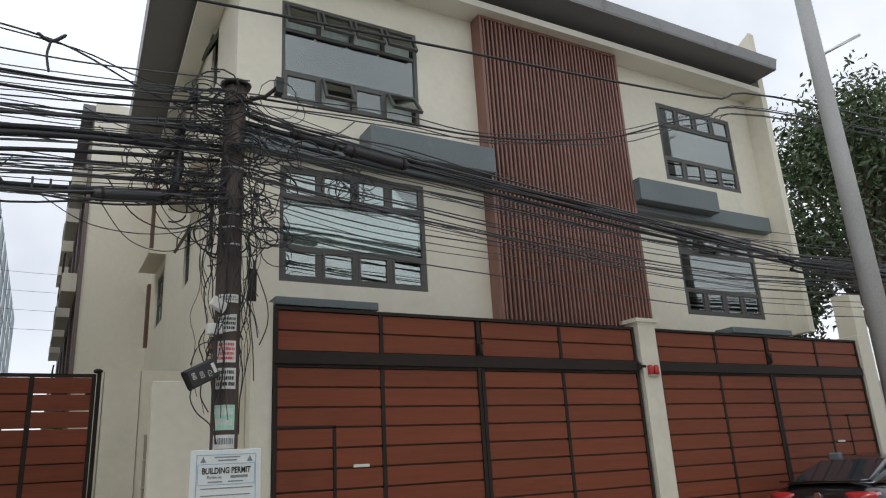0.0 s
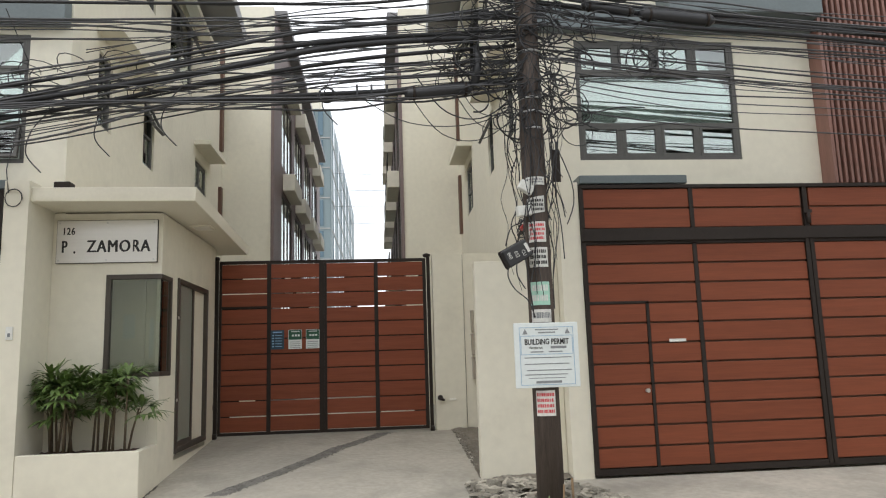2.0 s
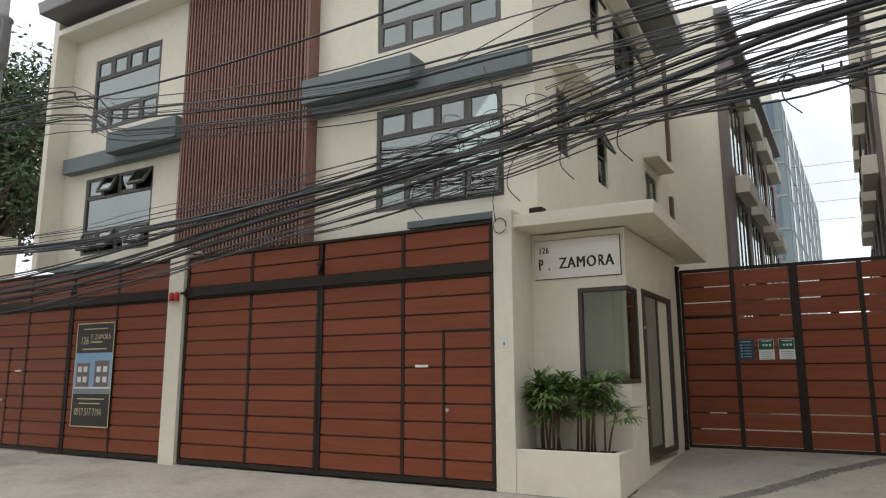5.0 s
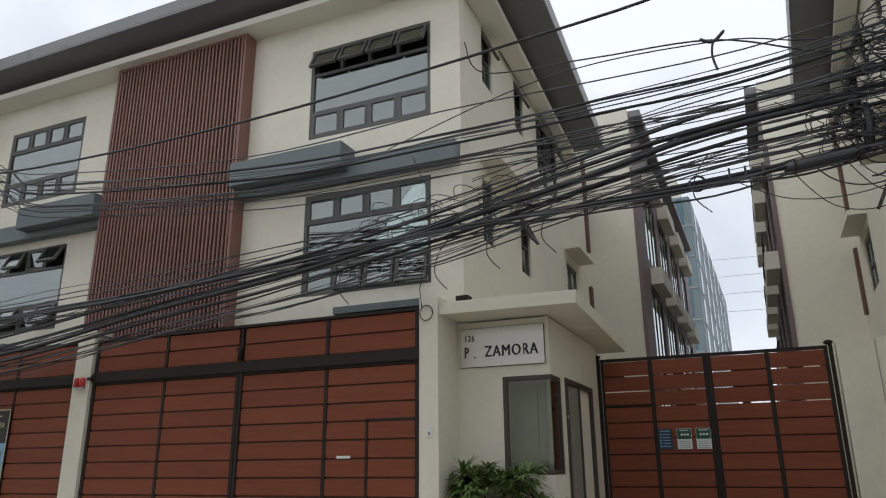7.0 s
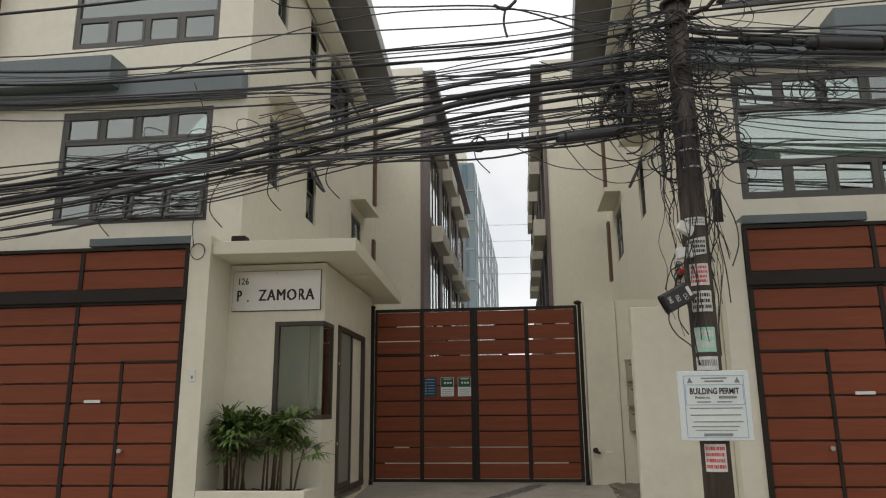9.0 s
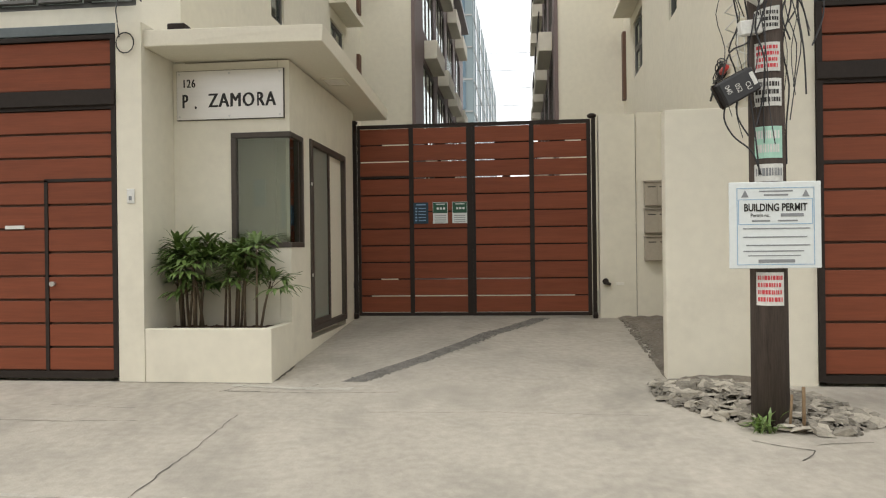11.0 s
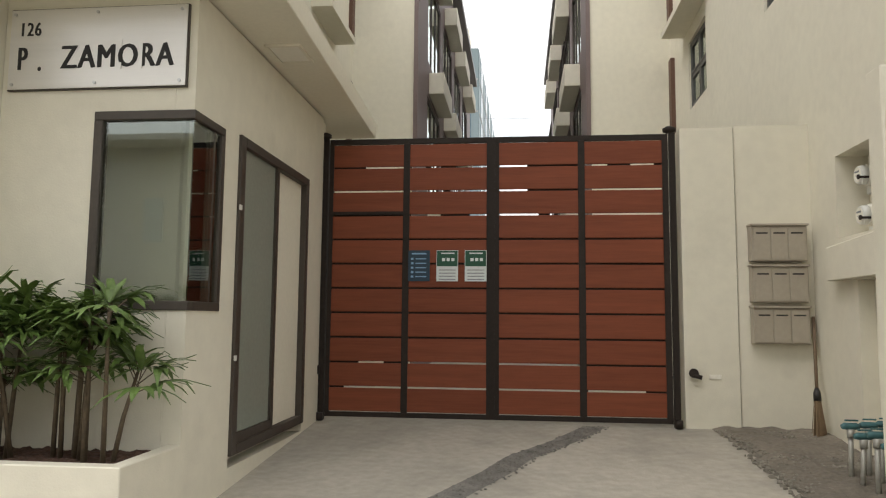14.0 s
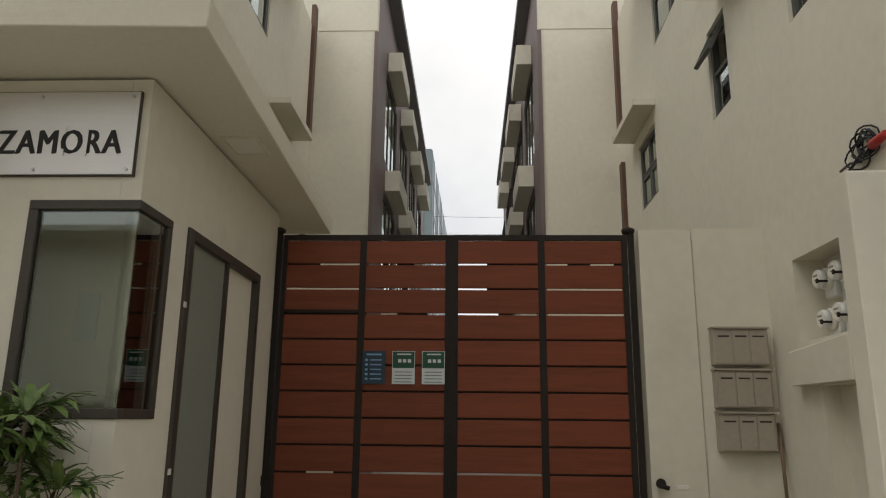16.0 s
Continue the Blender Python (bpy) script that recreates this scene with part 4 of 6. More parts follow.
# ---- planter palms ----
def palm(x, y, seed, canes):
    r = random.Random(seed)
    p = thing("lady_palm", "green lady palm clump growing in the planter", "potted palm", pose(x, y, 0.46), group="planter palms")
    lv = Mesh()
    for _ in range(canes):
        ck = Mesh()
        bx_, by_ = r.uniform(-0.13, 0.13), r.uniform(-0.09, 0.09)
        h = r.uniform(0.44, 0.82)
        tx, ty = bx_ + r.uniform(-0.10, 0.10), by_ + r.uniform(-0.12, 0.05)
        ck.tube([(bx_, by_, 0), (bx_ * 0.6 + tx * 0.4, by_ * 0.6 + ty * 0.4, h * 0.5), (tx, ty, h)], [0.014, 0.012, 0.008], 6)
        for _f in range(r.randint(6, 9)):
            az, up = r.uniform(0, 6.283), r.uniform(0.1, 1.3)
            stem = r.uniform(0.07, 0.17)
            d = Vector((math.cos(az) * math.cos(up), math.sin(az) * math.cos(up), math.sin(up)))
            c0 = Vector((tx, ty, h - r.uniform(0, 0.12)))
            c = c0 + d * stem
            ck.tube([c0, c], 0.003, 4)
            side = Vector((-math.sin(az), math.cos(az), 0))
            n = r.randint(6, 9)
            for i in range(n):
                a = (i / (n - 1) - 0.5) * 2.5
                ld = (d * math.cos(a) + side * math.sin(a)).normalized()
                L = r.uniform(0.20, 0.31) * (1 - 0.15 * abs(a))
                wv = ld.cross(Vector((0, 0, 1)))
                wv = (wv.normalized() if wv.length > 0.01 else side) * r.uniform(0.016, 0.025)
                pts = []
                for k in range(5):
                    f = k / 4
                    pts.append(c + ld * L * f + Vector((0, 0, -0.085 * f * f * (1 + r.random() * 0.5))))
                for k in range(4):
                    wa, wb = (0.35, 1, 1, 0.75, 0.05)[k], (0.35, 1, 1, 0.75, 0.05)[k + 1]
                    rd = Vector((0, 0, 0.004))
                    lv.face([pts[k] - wv * wa + rd, pts[k], pts[k + 1], pts[k + 1] - wv * wb + rd], True)
                    lv.face([pts[k], pts[k] + wv * wa + rd, pts[k + 1] + wv * wb + rd, pts[k + 1]], True)
        obj("cane", ck, CANE, p, "thin brown cane with leaf stalks")
    obj("crown", lv, LEAF, p)
    return p


for i, (x, y, n) in enumerate(((-2.76, 0.33, 5), (-2.52, 0.28, 4), (-2.28, 0.36, 4), (-2.05, 0.30, 5))):
    palm(x, y, 11 + i, n)

# ---- alley gate ----
ag = thing("alley_gate", "red-brown slatted double gate closing the alley", "gate")
GY, GZ0, GZ1 = 3.5, 0.30, 3.02
for x in (-1.70, 1.665):
    po_ = obj("gate_post", bx(x - 0.027, x + 0.027, GY - 0.03, GY + 0.03, 0.255, 3.03), BLACKM, ag, soft=0.004)
    obj("post_cap", Mesh().tube([(x - 0.02, GY, 3.03), (x - 0.02, GY, 3.045), (x - 0.02, GY, 3.075), (x - 0.02, GY, 3.095)], [0.03, 0.06, 0.065, 0.03], 12), BLACKM, po_)
    obj("hinge", Mesh().tube([(x, GY - 0.06, 0.265), (x, GY - 0.06, 0.34)], 0.035, 10), BLACKM, po_)
fr = Mesh()
for a, b in ((-1.66, -0.042), (-0.038, 1.625)):
    fr.box(a, b, GY - 0.02, GY + 0.02, GZ1 - 0.05, GZ1).box(a, b, GY - 0.02, GY + 0.02, GZ0, GZ0 + 0.045)
    fr.box(a, a + (0.04 if a < -1 else 0.062), GY - 0.025, GY + 0.02, GZ0 + 0.045, GZ1 - 0.05).box(b - 0.055, b, GY - 0.025, GY + 0.02, GZ0 + 0.045, GZ1 - 0.05)
obj("gate_frame", fr, BLACKM, ag, "dark steel frame")
obj("meeting_strip", bx(-0.065, -0.015, GY - 0.036, GY - 0.026, GZ0 + 0.01, GZ1 - 0.01), BLACKM, ag)
for x in (-0.885, 0.812):
    obj("stile", bx(x - 0.032, x + 0.032, GY - 0.022, GY + 0.02, GZ0 + 0.045, GZ1 - 0.05), BLACKM, ag, soft=0.003)
obj("wicket_rail", bx(-1.62, -0.917, GY - 0.021, GY + 0.01, 2.262, 2.292), BLACKM, ag)
spans = ((-1.62, -0.917), (-0.853, -0.097), (0.024, 0.78), (0.844, 1.57))
n = 11
rr = random.Random(8)
ph = (GZ1 - 0.05 - GZ0 - 0.045) / n
# joints from the top down: for each bay the stretches through which daylight shows
OPEN = {1: ((0.45, 1),), 2: ((0, 1),)}, {1: ((0.02, 0.2), (0.28, 0.4), (0.6, 1)), 2: ((0, 0.45), (0.52, 1)), 3: ((0.02, 0.4), (0.78, 1))}, \
    {1: ((0, 0.36),), 2: ((0, 0.36),), 3: ((0, 0.5), (0.65, 1))}, {1: ((0, 0.3), (0.6, 0.9)), 2: ((0, 1),), 3: ((0, 1),)}
LOW = {9: ((0.4, 0.75),), 10: ((0.2, 1),)}, {9: ((0, 1),), 10: ((0, 1),)}, {9: ((0, 1),), 10: ((0, 1),)}, {10: ((0.02, 0.75),)}
for c, (a, b) in enumerate(spans):
    for i in range(n):
        z = GZ0 + 0.045 + ph * (i + 0.5)
        o = board("plank", ag, (a + b) / 2, GY, z, b - a + 0.006, 0.022, ph - 0.018, WOOD)
        o.matrix_basis = pose((a + b) / 2, GY - 0.004 + rr.uniform(-0.003, 0.003), z, 0, rr.uniform(-0.10, 0.10), 0)
    for k in range(1, n):  # added dark strips stand in for the shade seen through the other joints
        z = GZ1 - 0.05 - ph * k
        gaps = (OPEN[c].get(k) or LOW[c].get(k) or ()) + ((1, 1),)
        at_ = 0.0
        for g0, g1 in gaps:
            if g0 > at_ + 0.01:
                board("joint_strip", ag, a + (b - a) * (at_ + g0) / 2, GY + 0.014, z, (b - a) * (g0 - at_), 0.008, 0.034, BLACKM)
            at_ = g1
obj("lock_box", bx(-1.76, -1.715, GY - 0.09, GY - 0.02, 0.70, 0.79), BLACKM, ag, "small dark lock box", soft=0.006)
for x, m_, lab in ((-0.75, PBLUE, "dark blue laminated notice on the gate"), (-0.475, BOARD, "white and green laminated notice on the gate"), (-0.20, BOARD, "white and green laminated notice on the gate")):
    no = thing("notice", lab, "notice", group="gate notices")
    obj("sheet", bx(x - 0.105, x + 0.105, GY - 0.034, GY - 0.031, 1.605, 1.905), m_, no)
    pr = Mesh()
    if m_ is BOARD:
        pg = Mesh().box(x - 0.10, x + 0.10, GY - 0.037, GY - 0.0345, 1.75, 1.90)
        obj("printed_band", pg, PGREEN, no, "green printed band")
        for z in (1.62, 1.65, 1.68, 1.71):
            pr.box(x - 0.08, x + 0.08, GY - 0.0365, GY - 0.0345, z, z + 0.008)
        obj("small_print", pr, PGREY, no)
        wp = Mesh().box(x - 0.06, x + 0.07, GY - 0.039, GY - 0.0375, 1.87, 1.882)
        for k in range(3):
            wp.box(x - 0.05 + 0.045 * k, x - 0.02 + 0.045 * k, GY - 0.039, GY - 0.0375, 1.80, 1.83)
        obj("printed_sign", wp, BOARD, no)
    else:
        pr.box(x - 0.07, x + 0.07, GY - 0.0365, GY - 0.0345, 1.865, 1.88)
        for k in range(5):
            pr.box(x - 0.08, x - 0.055, GY - 0.0365, GY - 0.0345, 1.64 + 0.043 * k, 1.66 + 0.043 * k).box(x - 0.035, x + 0.07, GY - 0.0365, GY - 0.0345, 1.645 + 0.043 * k, 1.655 + 0.043 * k)
        obj("small_print", pr, PSKY, no)

# ---- wall beside the gate, mailboxes, yard wall ----
gw = Mesh()
gw.box(1.735, 2.225, GY - 0.02, GY + 0.18, 0.1, 3.07).box(2.235, 2.93, GY, GY + 0.18, 0.1, 3.09)
obj("wall_gate_side", gw, CREAM, label="cream rendered wall beside the alley gate", kind="structure")
# groove filled with the dark colour in place of its shade
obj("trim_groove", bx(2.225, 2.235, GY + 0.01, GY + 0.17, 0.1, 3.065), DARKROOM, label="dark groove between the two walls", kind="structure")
gl_ = Mesh().box(-1.90, -1.735, 3.45, 3.56, 0.2, 3.2)
obj("wall_gate_west", gl_, CREAM, label="cream wall strip between booth and gate", kind="structure")
tap = thing("gate_stop", "black gate catch on the cream wall", "gate catch")
obj("catch_body", Mesh().tube([(1.80, GY - 0.02, 0.76), (1.80, GY - 0.09, 0.77)], [0.03, 0.045], 10), BLACKM, tap)
obj("catch_arm", Mesh().tube([(1.80, GY - 0.08, 0.75), (1.87, GY - 0.09, 0.73)], 0.02, 8), BLACKM, tap)
obj("outlet_cover", bx(1.95, 2.06, GY - 0.03, GY - 0.021, 0.715, 0.755), WHITEP, label="cream blank cover plate on the wall", category="cover plate", soft=0.003)
for k, z in enumerate((1.045, 1.42, 1.795)):
    mb = thing("mailbox", "grey-beige steel mailbox with three doors on the wall", "mailbox", pose(2.335, GY, z), group="mailboxes")
    obj("body", bx(0, 0.49, -0.11, 0, 0, 0.325), MAILM, mb, soft=0.006)
    obj("hood", bx(-0.008, 0.498, -0.135, 0, 0.3255, 0.342), MAILM, mb)
    for i in range(3):
        dr_ = obj("door", bx(0.018 + 0.154 * i, 0.164 + 0.154 * i, -0.117, -0.1105, 0.012, 0.31), MAILM, mb, soft=0.002)
        obj("slot", bx(0.04 + 0.154 * i, 0.142 + 0.154 * i, -0.1195, -0.1172, 0.25, 0.264), PBLACK, dr_, "dark letter slot")
bro = thing("broom", "brown straw broom leaning in the wall corner", "broom")
obj("stick", Mesh().tube([(2.80, 3.25, 0.62), (2.84, 3.36, 0.95), (2.88, 3.47, 1.29)], 0.015, 8), STICK, bro)
obj("binding", Mesh().tube([(2.796, 3.235, 0.56), (2.80, 3.25, 0.63), (2.802, 3.256, 0.67)], [0.032, 0.03, 0.017], 10), PBLACK, bro)
stw = Mesh()
rs = random.Random(5)
for _ in range(90):
    a, q = rs.uniform(0, 6.283), rs.random()
    stw.tube([(2.797 + 0.022 * q * math.cos(a), 3.24 + 0.022 * q * math.sin(a), 0.60), (2.785 + 0.06 * q * math.cos(a), 3.19 + 0.05 * q * math.sin(a), 0.262 + 0.03 * rs.random())], 0.003, 4, False)
obj("straw", stw, STRAW, bro)

# yard wall by the pole
obj("wall_yard", bx(1.965, 2.968, 0.20, 0.35, -0.1, 2.50), CREAM, label="cream rendered free-standing wall behind the pole", kind="structure", soft=0.008)
# meter niche
nb = Mesh()
nb.box(3.06, 3.45, 1.98, 2.98, 2.654, 2.73).box(3.06, 3.45, 1.98, 2.98, 1.87, 1.946).box(3.165, 3.2, 2.026, 2.934, 1.946, 2.654).box(3.06, 3.40, 2.934, 2.98, 1.946, 2.654).box(3.06, 3.40, 1.98, 2.026, 1.946, 2.654)
nb.box(3.05, 3.5, 1.68, 1.73, 0.0, 1.6).box(3.05, 3.5, 2.61, 2.66, 0, 1.6).box(3.02, 3.06, 1.71, 2.63, 0, 1.6).box(3.05, 3.45, 1.73, 2.61, 1.58, 1.63)
obj("trim_niche", nb, CREAM, label="cream lining of the meter niche", kind="structure")
sl = Mesh()
sl.hexa([(2.80, 1.98, 1.59), (3.05, 1.98, 1.59), (3.05, 2.95, 1.59), (2.80, 2.95, 1.59), (2.80, 1.98, 1.92), (3.05, 1.98, 1.945), (3.05, 2.95, 1.945), (2.80, 2.95, 1.87)])
obj("trim_sill", sl, CREAM, label="deep cream sill under the meter niche", kind="structure", soft=0.006)
for k, (y, z) in enumerate(((2.40, 2.13), (2.67, 2.11), (2.40, 2.46), (2.67, 2.44))):
    em = thing("electric_meter", "white round-faced electric meter in the wall niche", "electric meter", pose(3.10, y, z, 0, 0, 90), group="electric meters")
    obj("base", bx(-0.085, 0.085, -0.06, 0.0, -0.15, 0.10), WHITEPL, em, soft=0.008)
    obj("ring", Mesh().tube([(0, 0.0, 0), (0, 0.03, 0), (0, 0.045, 0)], [0.09, 0.09, 0.082], 20), WHITEP, em, "white collar")
    obj("cover", Mesh().tube([(0, 0.045, 0), (0, 0.085, 0), (0, 0.10, 0)], [0.08, 0.078, 0.07], 20), WHITEPL, em, "white moulded cover")
    di = obj("dial", Mesh().tube([(0, 0.10, 0), (0, 0.105, 0)], 0.06, 16), WHITEP, em, "white meter dial")
    obj("register", Mesh().box(-0.035, 0.035, 0.1055, 0.108, 0.018, 0.032).box(-0.045, 0.02, 0.1055, 0.108, -0.01, -0.004), PGREY, di)
    obj("seal", Mesh().tube([(-0.075, 0.05, -0.03), (-0.075, 0.13, -0.03)], 0.010, 8).tube([(-0.075, 0.125, -0.03), (-0.075, 0.135, -0.03)], 0.020, 10), BLACKM, em, "black seal screw")
    obj("tag", bx(-0.080, -0.068, 0.10, 0.104, -0.085, -0.045), WHITEPL, em)
    em.matrix_basis = pose(3.06, y, z, 0, 0, 90)
obj("conduit", Mesh().tube([(3.12, 2.535, 1.948), (3.12, 2.535, 2.652)], 0.03, 10), WHITEPL, label="white conduit behind the electric meters", category="conduit")
# water pipes with valves
pc_ = 0
for row_, x in enumerate((2.50, 2.64, 2.77)):
    for k in range(5):
        y = 1.22 + 0.185 * k + 0.045 * row_
        hgt = 0.33 + 0.025 * ((k * 7 + row_ * 3) % 3)
        z0 = ground_z(y) - 0.02
        wp = thing("water_pipe", "upright grey water pipe with a teal valve in dirt", "water pipe", pose(x, y, z0), group="water pipes")
        obj("pipe", Mesh().tube([(0.006 * (k % 3) - 0.006, 0.004 * (k % 2), 0), (0.01, 0, hgt)], 0.017, 10), PVC, wp)
        obj("coupling", Mesh().tube([(0.01, 0, hgt - 0.04), (0.01, 0, hgt + 0.02)], 0.027, 8), PVC, wp)
        v = obj("valve", Mesh().tube([(-0.05, 0, hgt + 0.035), (-0.03, 0, hgt + 0.04), (0.05, 0, hgt + 0.04), (0.07, 0, hgt + 0.035)], [0.016, 0.024, 0.024, 0.016], 10), TEAL, wp, "teal painted valve")
        obj("valve_handle", bx(-0.025, 0.06, -0.008, 0.008, hgt + 0.075, hgt + 0.085), TEAL, v)

# wire coil and rack on the alley wall
wb = thing("wire_bundle", "loose coil of black wire hung on the cream wall", "wire coil")
rw = random.Random(12)
XW = sidex(1.6)
for k in range(8):
    cy, cz, r0 = 1.56 + rw.uniform(-0.07, 0.07), 3.16 + rw.uniform(-0.04, 0.04), rw.uniform(0.07, 0.17)
    obj("coil", Mesh().tube([(XW - 0.03 + 0.022 * math.sin(a / 7 * 6.283 + k), cy + r0 * math.cos(a / 14 * 6.283), cz + 0.7 * r0 * math.sin(a / 14 * 6.283)) for a in range(15)], 0.007, 5), CABLE, wb)
obj("tail", Mesh().tube([(XW - 0.012, 2.04, 2.93), (XW - 0.03, 1.80, 3.04), (XW - 0.04, 1.55, 3.12)], 0.012, 6), CABLE, wb)
obj("tail", Mesh().tube([(XW - 0.012, 1.92, 3.10), (XW - 0.03, 1.75, 3.10), (XW - 0.035, 1.6, 3.06)], 0.010, 6), CABLE, wb)
obj("red_tape", Mesh().tube([(XW - 0.05, 1.42, 3.11), (XW - 0.045, 1.26, 3.13)], [0.036, 0.026], 8), REDP, wb, "red taped joint")
rk = Mesh()
XR = sidex(0.7) - 0.008
for y in (0.50, 0.72, 0.94):
    rk.tube([(XR, y, 2.66), (XR, y, 3.62)], 0.008, 5)
for k in range(6):
    z = 2.70 + 0.17 * k
    rk.tube([(XR, 0.50, z), (XR, 0.94, z)], 0.007, 5)
    rk.tube([(XR, 0.50, z), (XR - 0.12, 0.50, z + 0.05), (XR - 0.12, 0.94, z + 0.05), (XR, 0.94, z)], 0.006, 5)
obj("wire_rack", rk, WHITEPL, label="white wire rack fixed to the cream wall", category="wire rack")


# ---- row houses down the alley ----
def row(s, xf, name, label):
    h = thing(name, label, "row house", kind="structure")
    ew = Mesh()
    ew.box(s * xf, s * 3.3, 10.0, 10.2, 0.2, 9.0).box(s * xf, s * 3.3, 10.02, 10.2, 9.0, 9.04).box(s * xf, s * 6.0, 10.0, 10.2, 9.04, 10.75)
    obj("end_wall", ew, CREAM, h, "cream end wall")
    k = 4
    y0, pitch = 11.9 if s < 0 else 11.6, 3.15
    wins = []
    for z in (1.2, 4.0, 6.9):
        for i in range(k):
            wins.append((y0 + pitch * i - 0.2, y0 + pitch * i + 2.2, z, z + 2.1))
    aw = holed([10.2, 25.2] + [c for w in wins for c in w[:2]], [0.2, 10.75] + [c for w in wins for c in w[2:]], wins,
               lambda u, z, back: (s * (xf + 0.15 * back), u, z))
    obj("alley_face", aw, PURP, h, "plum-grey painted face")
    obj("roof_edge", bx(s * (xf - 0.28), s * 6, 10.6, 25.2, 10.76, 10.95), SOFFITD, h)
    # unseen inner sheet, coloured dark so the windows look shaded
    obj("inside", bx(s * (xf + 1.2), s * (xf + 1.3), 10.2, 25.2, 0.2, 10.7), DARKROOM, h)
    obj("corner_trim", bx(s * (xf - 0.03), s * (xf + 0.05), 9.97, 9.999, 0.2, 9.0), PURP, h, "plum corner trim")
    for a, b, z0, z1 in wins:
        wf_ = Mesh()
        x0, x1 = s * (xf + 0.02), s * (xf + 0.07)
        wf_.box(x0, x1, a, b, z0, z0 + 0.06).box(x0, x1, a, b, z1 - 0.06, z1)
        for q in (0, 0.33, 0.66, 1):
            yy = a + (b - a - 0.06) * q
            wf_.box(x0, x1, yy, yy + 0.06, z0 + 0.06, z1 - 0.06)
        w = obj("window", wf_, FRAMEM, h)
        p = obj("glazing", bx(s * (xf + 0.04), s * (xf + 0.045), a + 0.06, b - 0.06, z0 + 0.06, z1 - 0.06), GLASS, w)
        p.visible_shadow = False
        if z0 > 3 and int(a * 10) % 3:
            obj("curtain", bx(s * (xf + 0.10), s * (xf + 0.11), a + 0.1, a + (b - a) * 0.45, z0 + 0.05, z1 - 0.05), CURT, w)
    for z in (3.35, 6.2, 9.1):
        for i in range(k):
            y = y0 + pitch * i
            bc = obj("balcony", bx(s * (xf - 0.34), s * (xf - 0.002), y, y + 1.95, z, z + 0.48), CREAM, h, "pale boxed planter balcony", soft=0.01)
            if s > 0 and i < 3:
                rl = Mesh()
                for q in range(5):
                    rl.tube([(s * (xf - 0.32), y + 0.1 + 0.43 * q, z + 0.48), (s * (xf - 0.32), y + 0.1 + 0.43 * q, z + 1.0)], 0.012, 5)
                rl.tube([(s * (xf - 0.32), y + 0.05, z + 1.0), (s * (xf - 0.32), y + 1.9, z + 1.0)], 0.018, 6)
                obj("railing", rl, BLACKM, bc, "thin dark railing")
    return h


row(-1, 1.765, "wall_row_west", "cream and plum row houses with boxed balconies")
row(1, 1.52, "wall_row_east", "cream and plum row houses with boxed balconies and railings")
obj("wall_alley_end", bx(-12, 12, 44, 44.3, 0.2, 3.0), GREYWALL, label="plain grey wall closing the alley", kind="structure")

# pale blue building beyond the alley
bb = thing("office_building", "pale blue clad office tower beyond the alley", "building")
def tower_x(y):
    return -3.4 + 0.012 * (y - 60)


obj("front", bx(-7.2, -3.45, 60, 60.3, 0, 26.0), BLUEG, bb)
fk = Mesh()
fk.hexa([(-7.2, 60.3, 0), (tower_x(60.3), 60.3, 0), (tower_x(112), 112, 0), (-7.2, 112, 0), (-7.2, 60.3, 26), (tower_x(60.3), 60.3, 26), (tower_x(112), 112, 26), (-7.2, 112, 26)])
obj("flank", fk, BLUEG, bb)
obj("roof_house", bx(-6.3, -4.5, 62, 66, 26.0, 28.8), CREAM, bb)
fl = Mesh()
for z in range(2, 26, 3):
    fl.hexa([(tower_x(61) + 0.005, 61, z), (tower_x(61) + 0.05, 61, z), (tower_x(111) + 0.05, 111, z), (tower_x(111) + 0.005, 111, z), (tower_x(61) + 0.005, 61, z + 0.15), (tower_x(61) + 0.05, 61, z + 0.15), (tower_x(111) + 0.05, 111, z + 0.15), (tower_x(111) + 0.005, 111, z + 0.15)])
    fl.box(-7.2, -3.46, 59.93, 59.99, z, z + 0.12)
obj("floor_band", fl, POLEC, bb)
for z in range(2, 25, 3):
    for y in (63, 70, 77, 84, 92, 100):
        obj("window", bx(tower_x(y) - 0.1, tower_x(y) + 0.055, y, y + 2.2, z + 0.3, z + 2.8), BLUED, bb)
    for x in (-6.8, -5.4, -4.6):
        obj("window", bx(x, x + 0.5, 59.92, 59.985, z + 0.3, z + 2.8), BLUED, bb)

# ---- utility poles ----
def smooth(pts, k=6):
    P = [Vector(p) for p in pts]
    out = []
    for i in range(len(P) - 1):
        p0, p1, p2, p3 = P[max(i - 1, 0)], P[i], P[i + 1], P[min(i + 2, len(P) - 1)]
        for j in range(k):
            t = j / k
            out.append(0.5 * (2 * p1 + (p2 - p0) * t + (2 * p0 - 5 * p1 + 4 * p2 - p3) * t * t + (3 * p1 - p0 - 3 * p2 + p3) * t ** 3))
    return out + [P[-1]]


PX, PY = 2.39, -1.45
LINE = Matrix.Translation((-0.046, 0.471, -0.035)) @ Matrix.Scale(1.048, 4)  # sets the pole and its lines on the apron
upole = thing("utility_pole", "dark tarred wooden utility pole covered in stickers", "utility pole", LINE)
obj("shaft", Mesh().tube([(PX, PY, -0.1), (PX, PY, 1.5), (PX - 0.01, PY, 3.5), (PX, PY, 5.3)], [0.128, 0.122, 0.115, 0.108], 18), POLEW, upole)
obj("cap", Mesh().tube([(PX, PY, 5.3), (PX, PY, 5.33), (PX, PY, 5.38)], [0.15, 0.16, 0.06], 14), BOXBLK, upole, "black pole top cover")
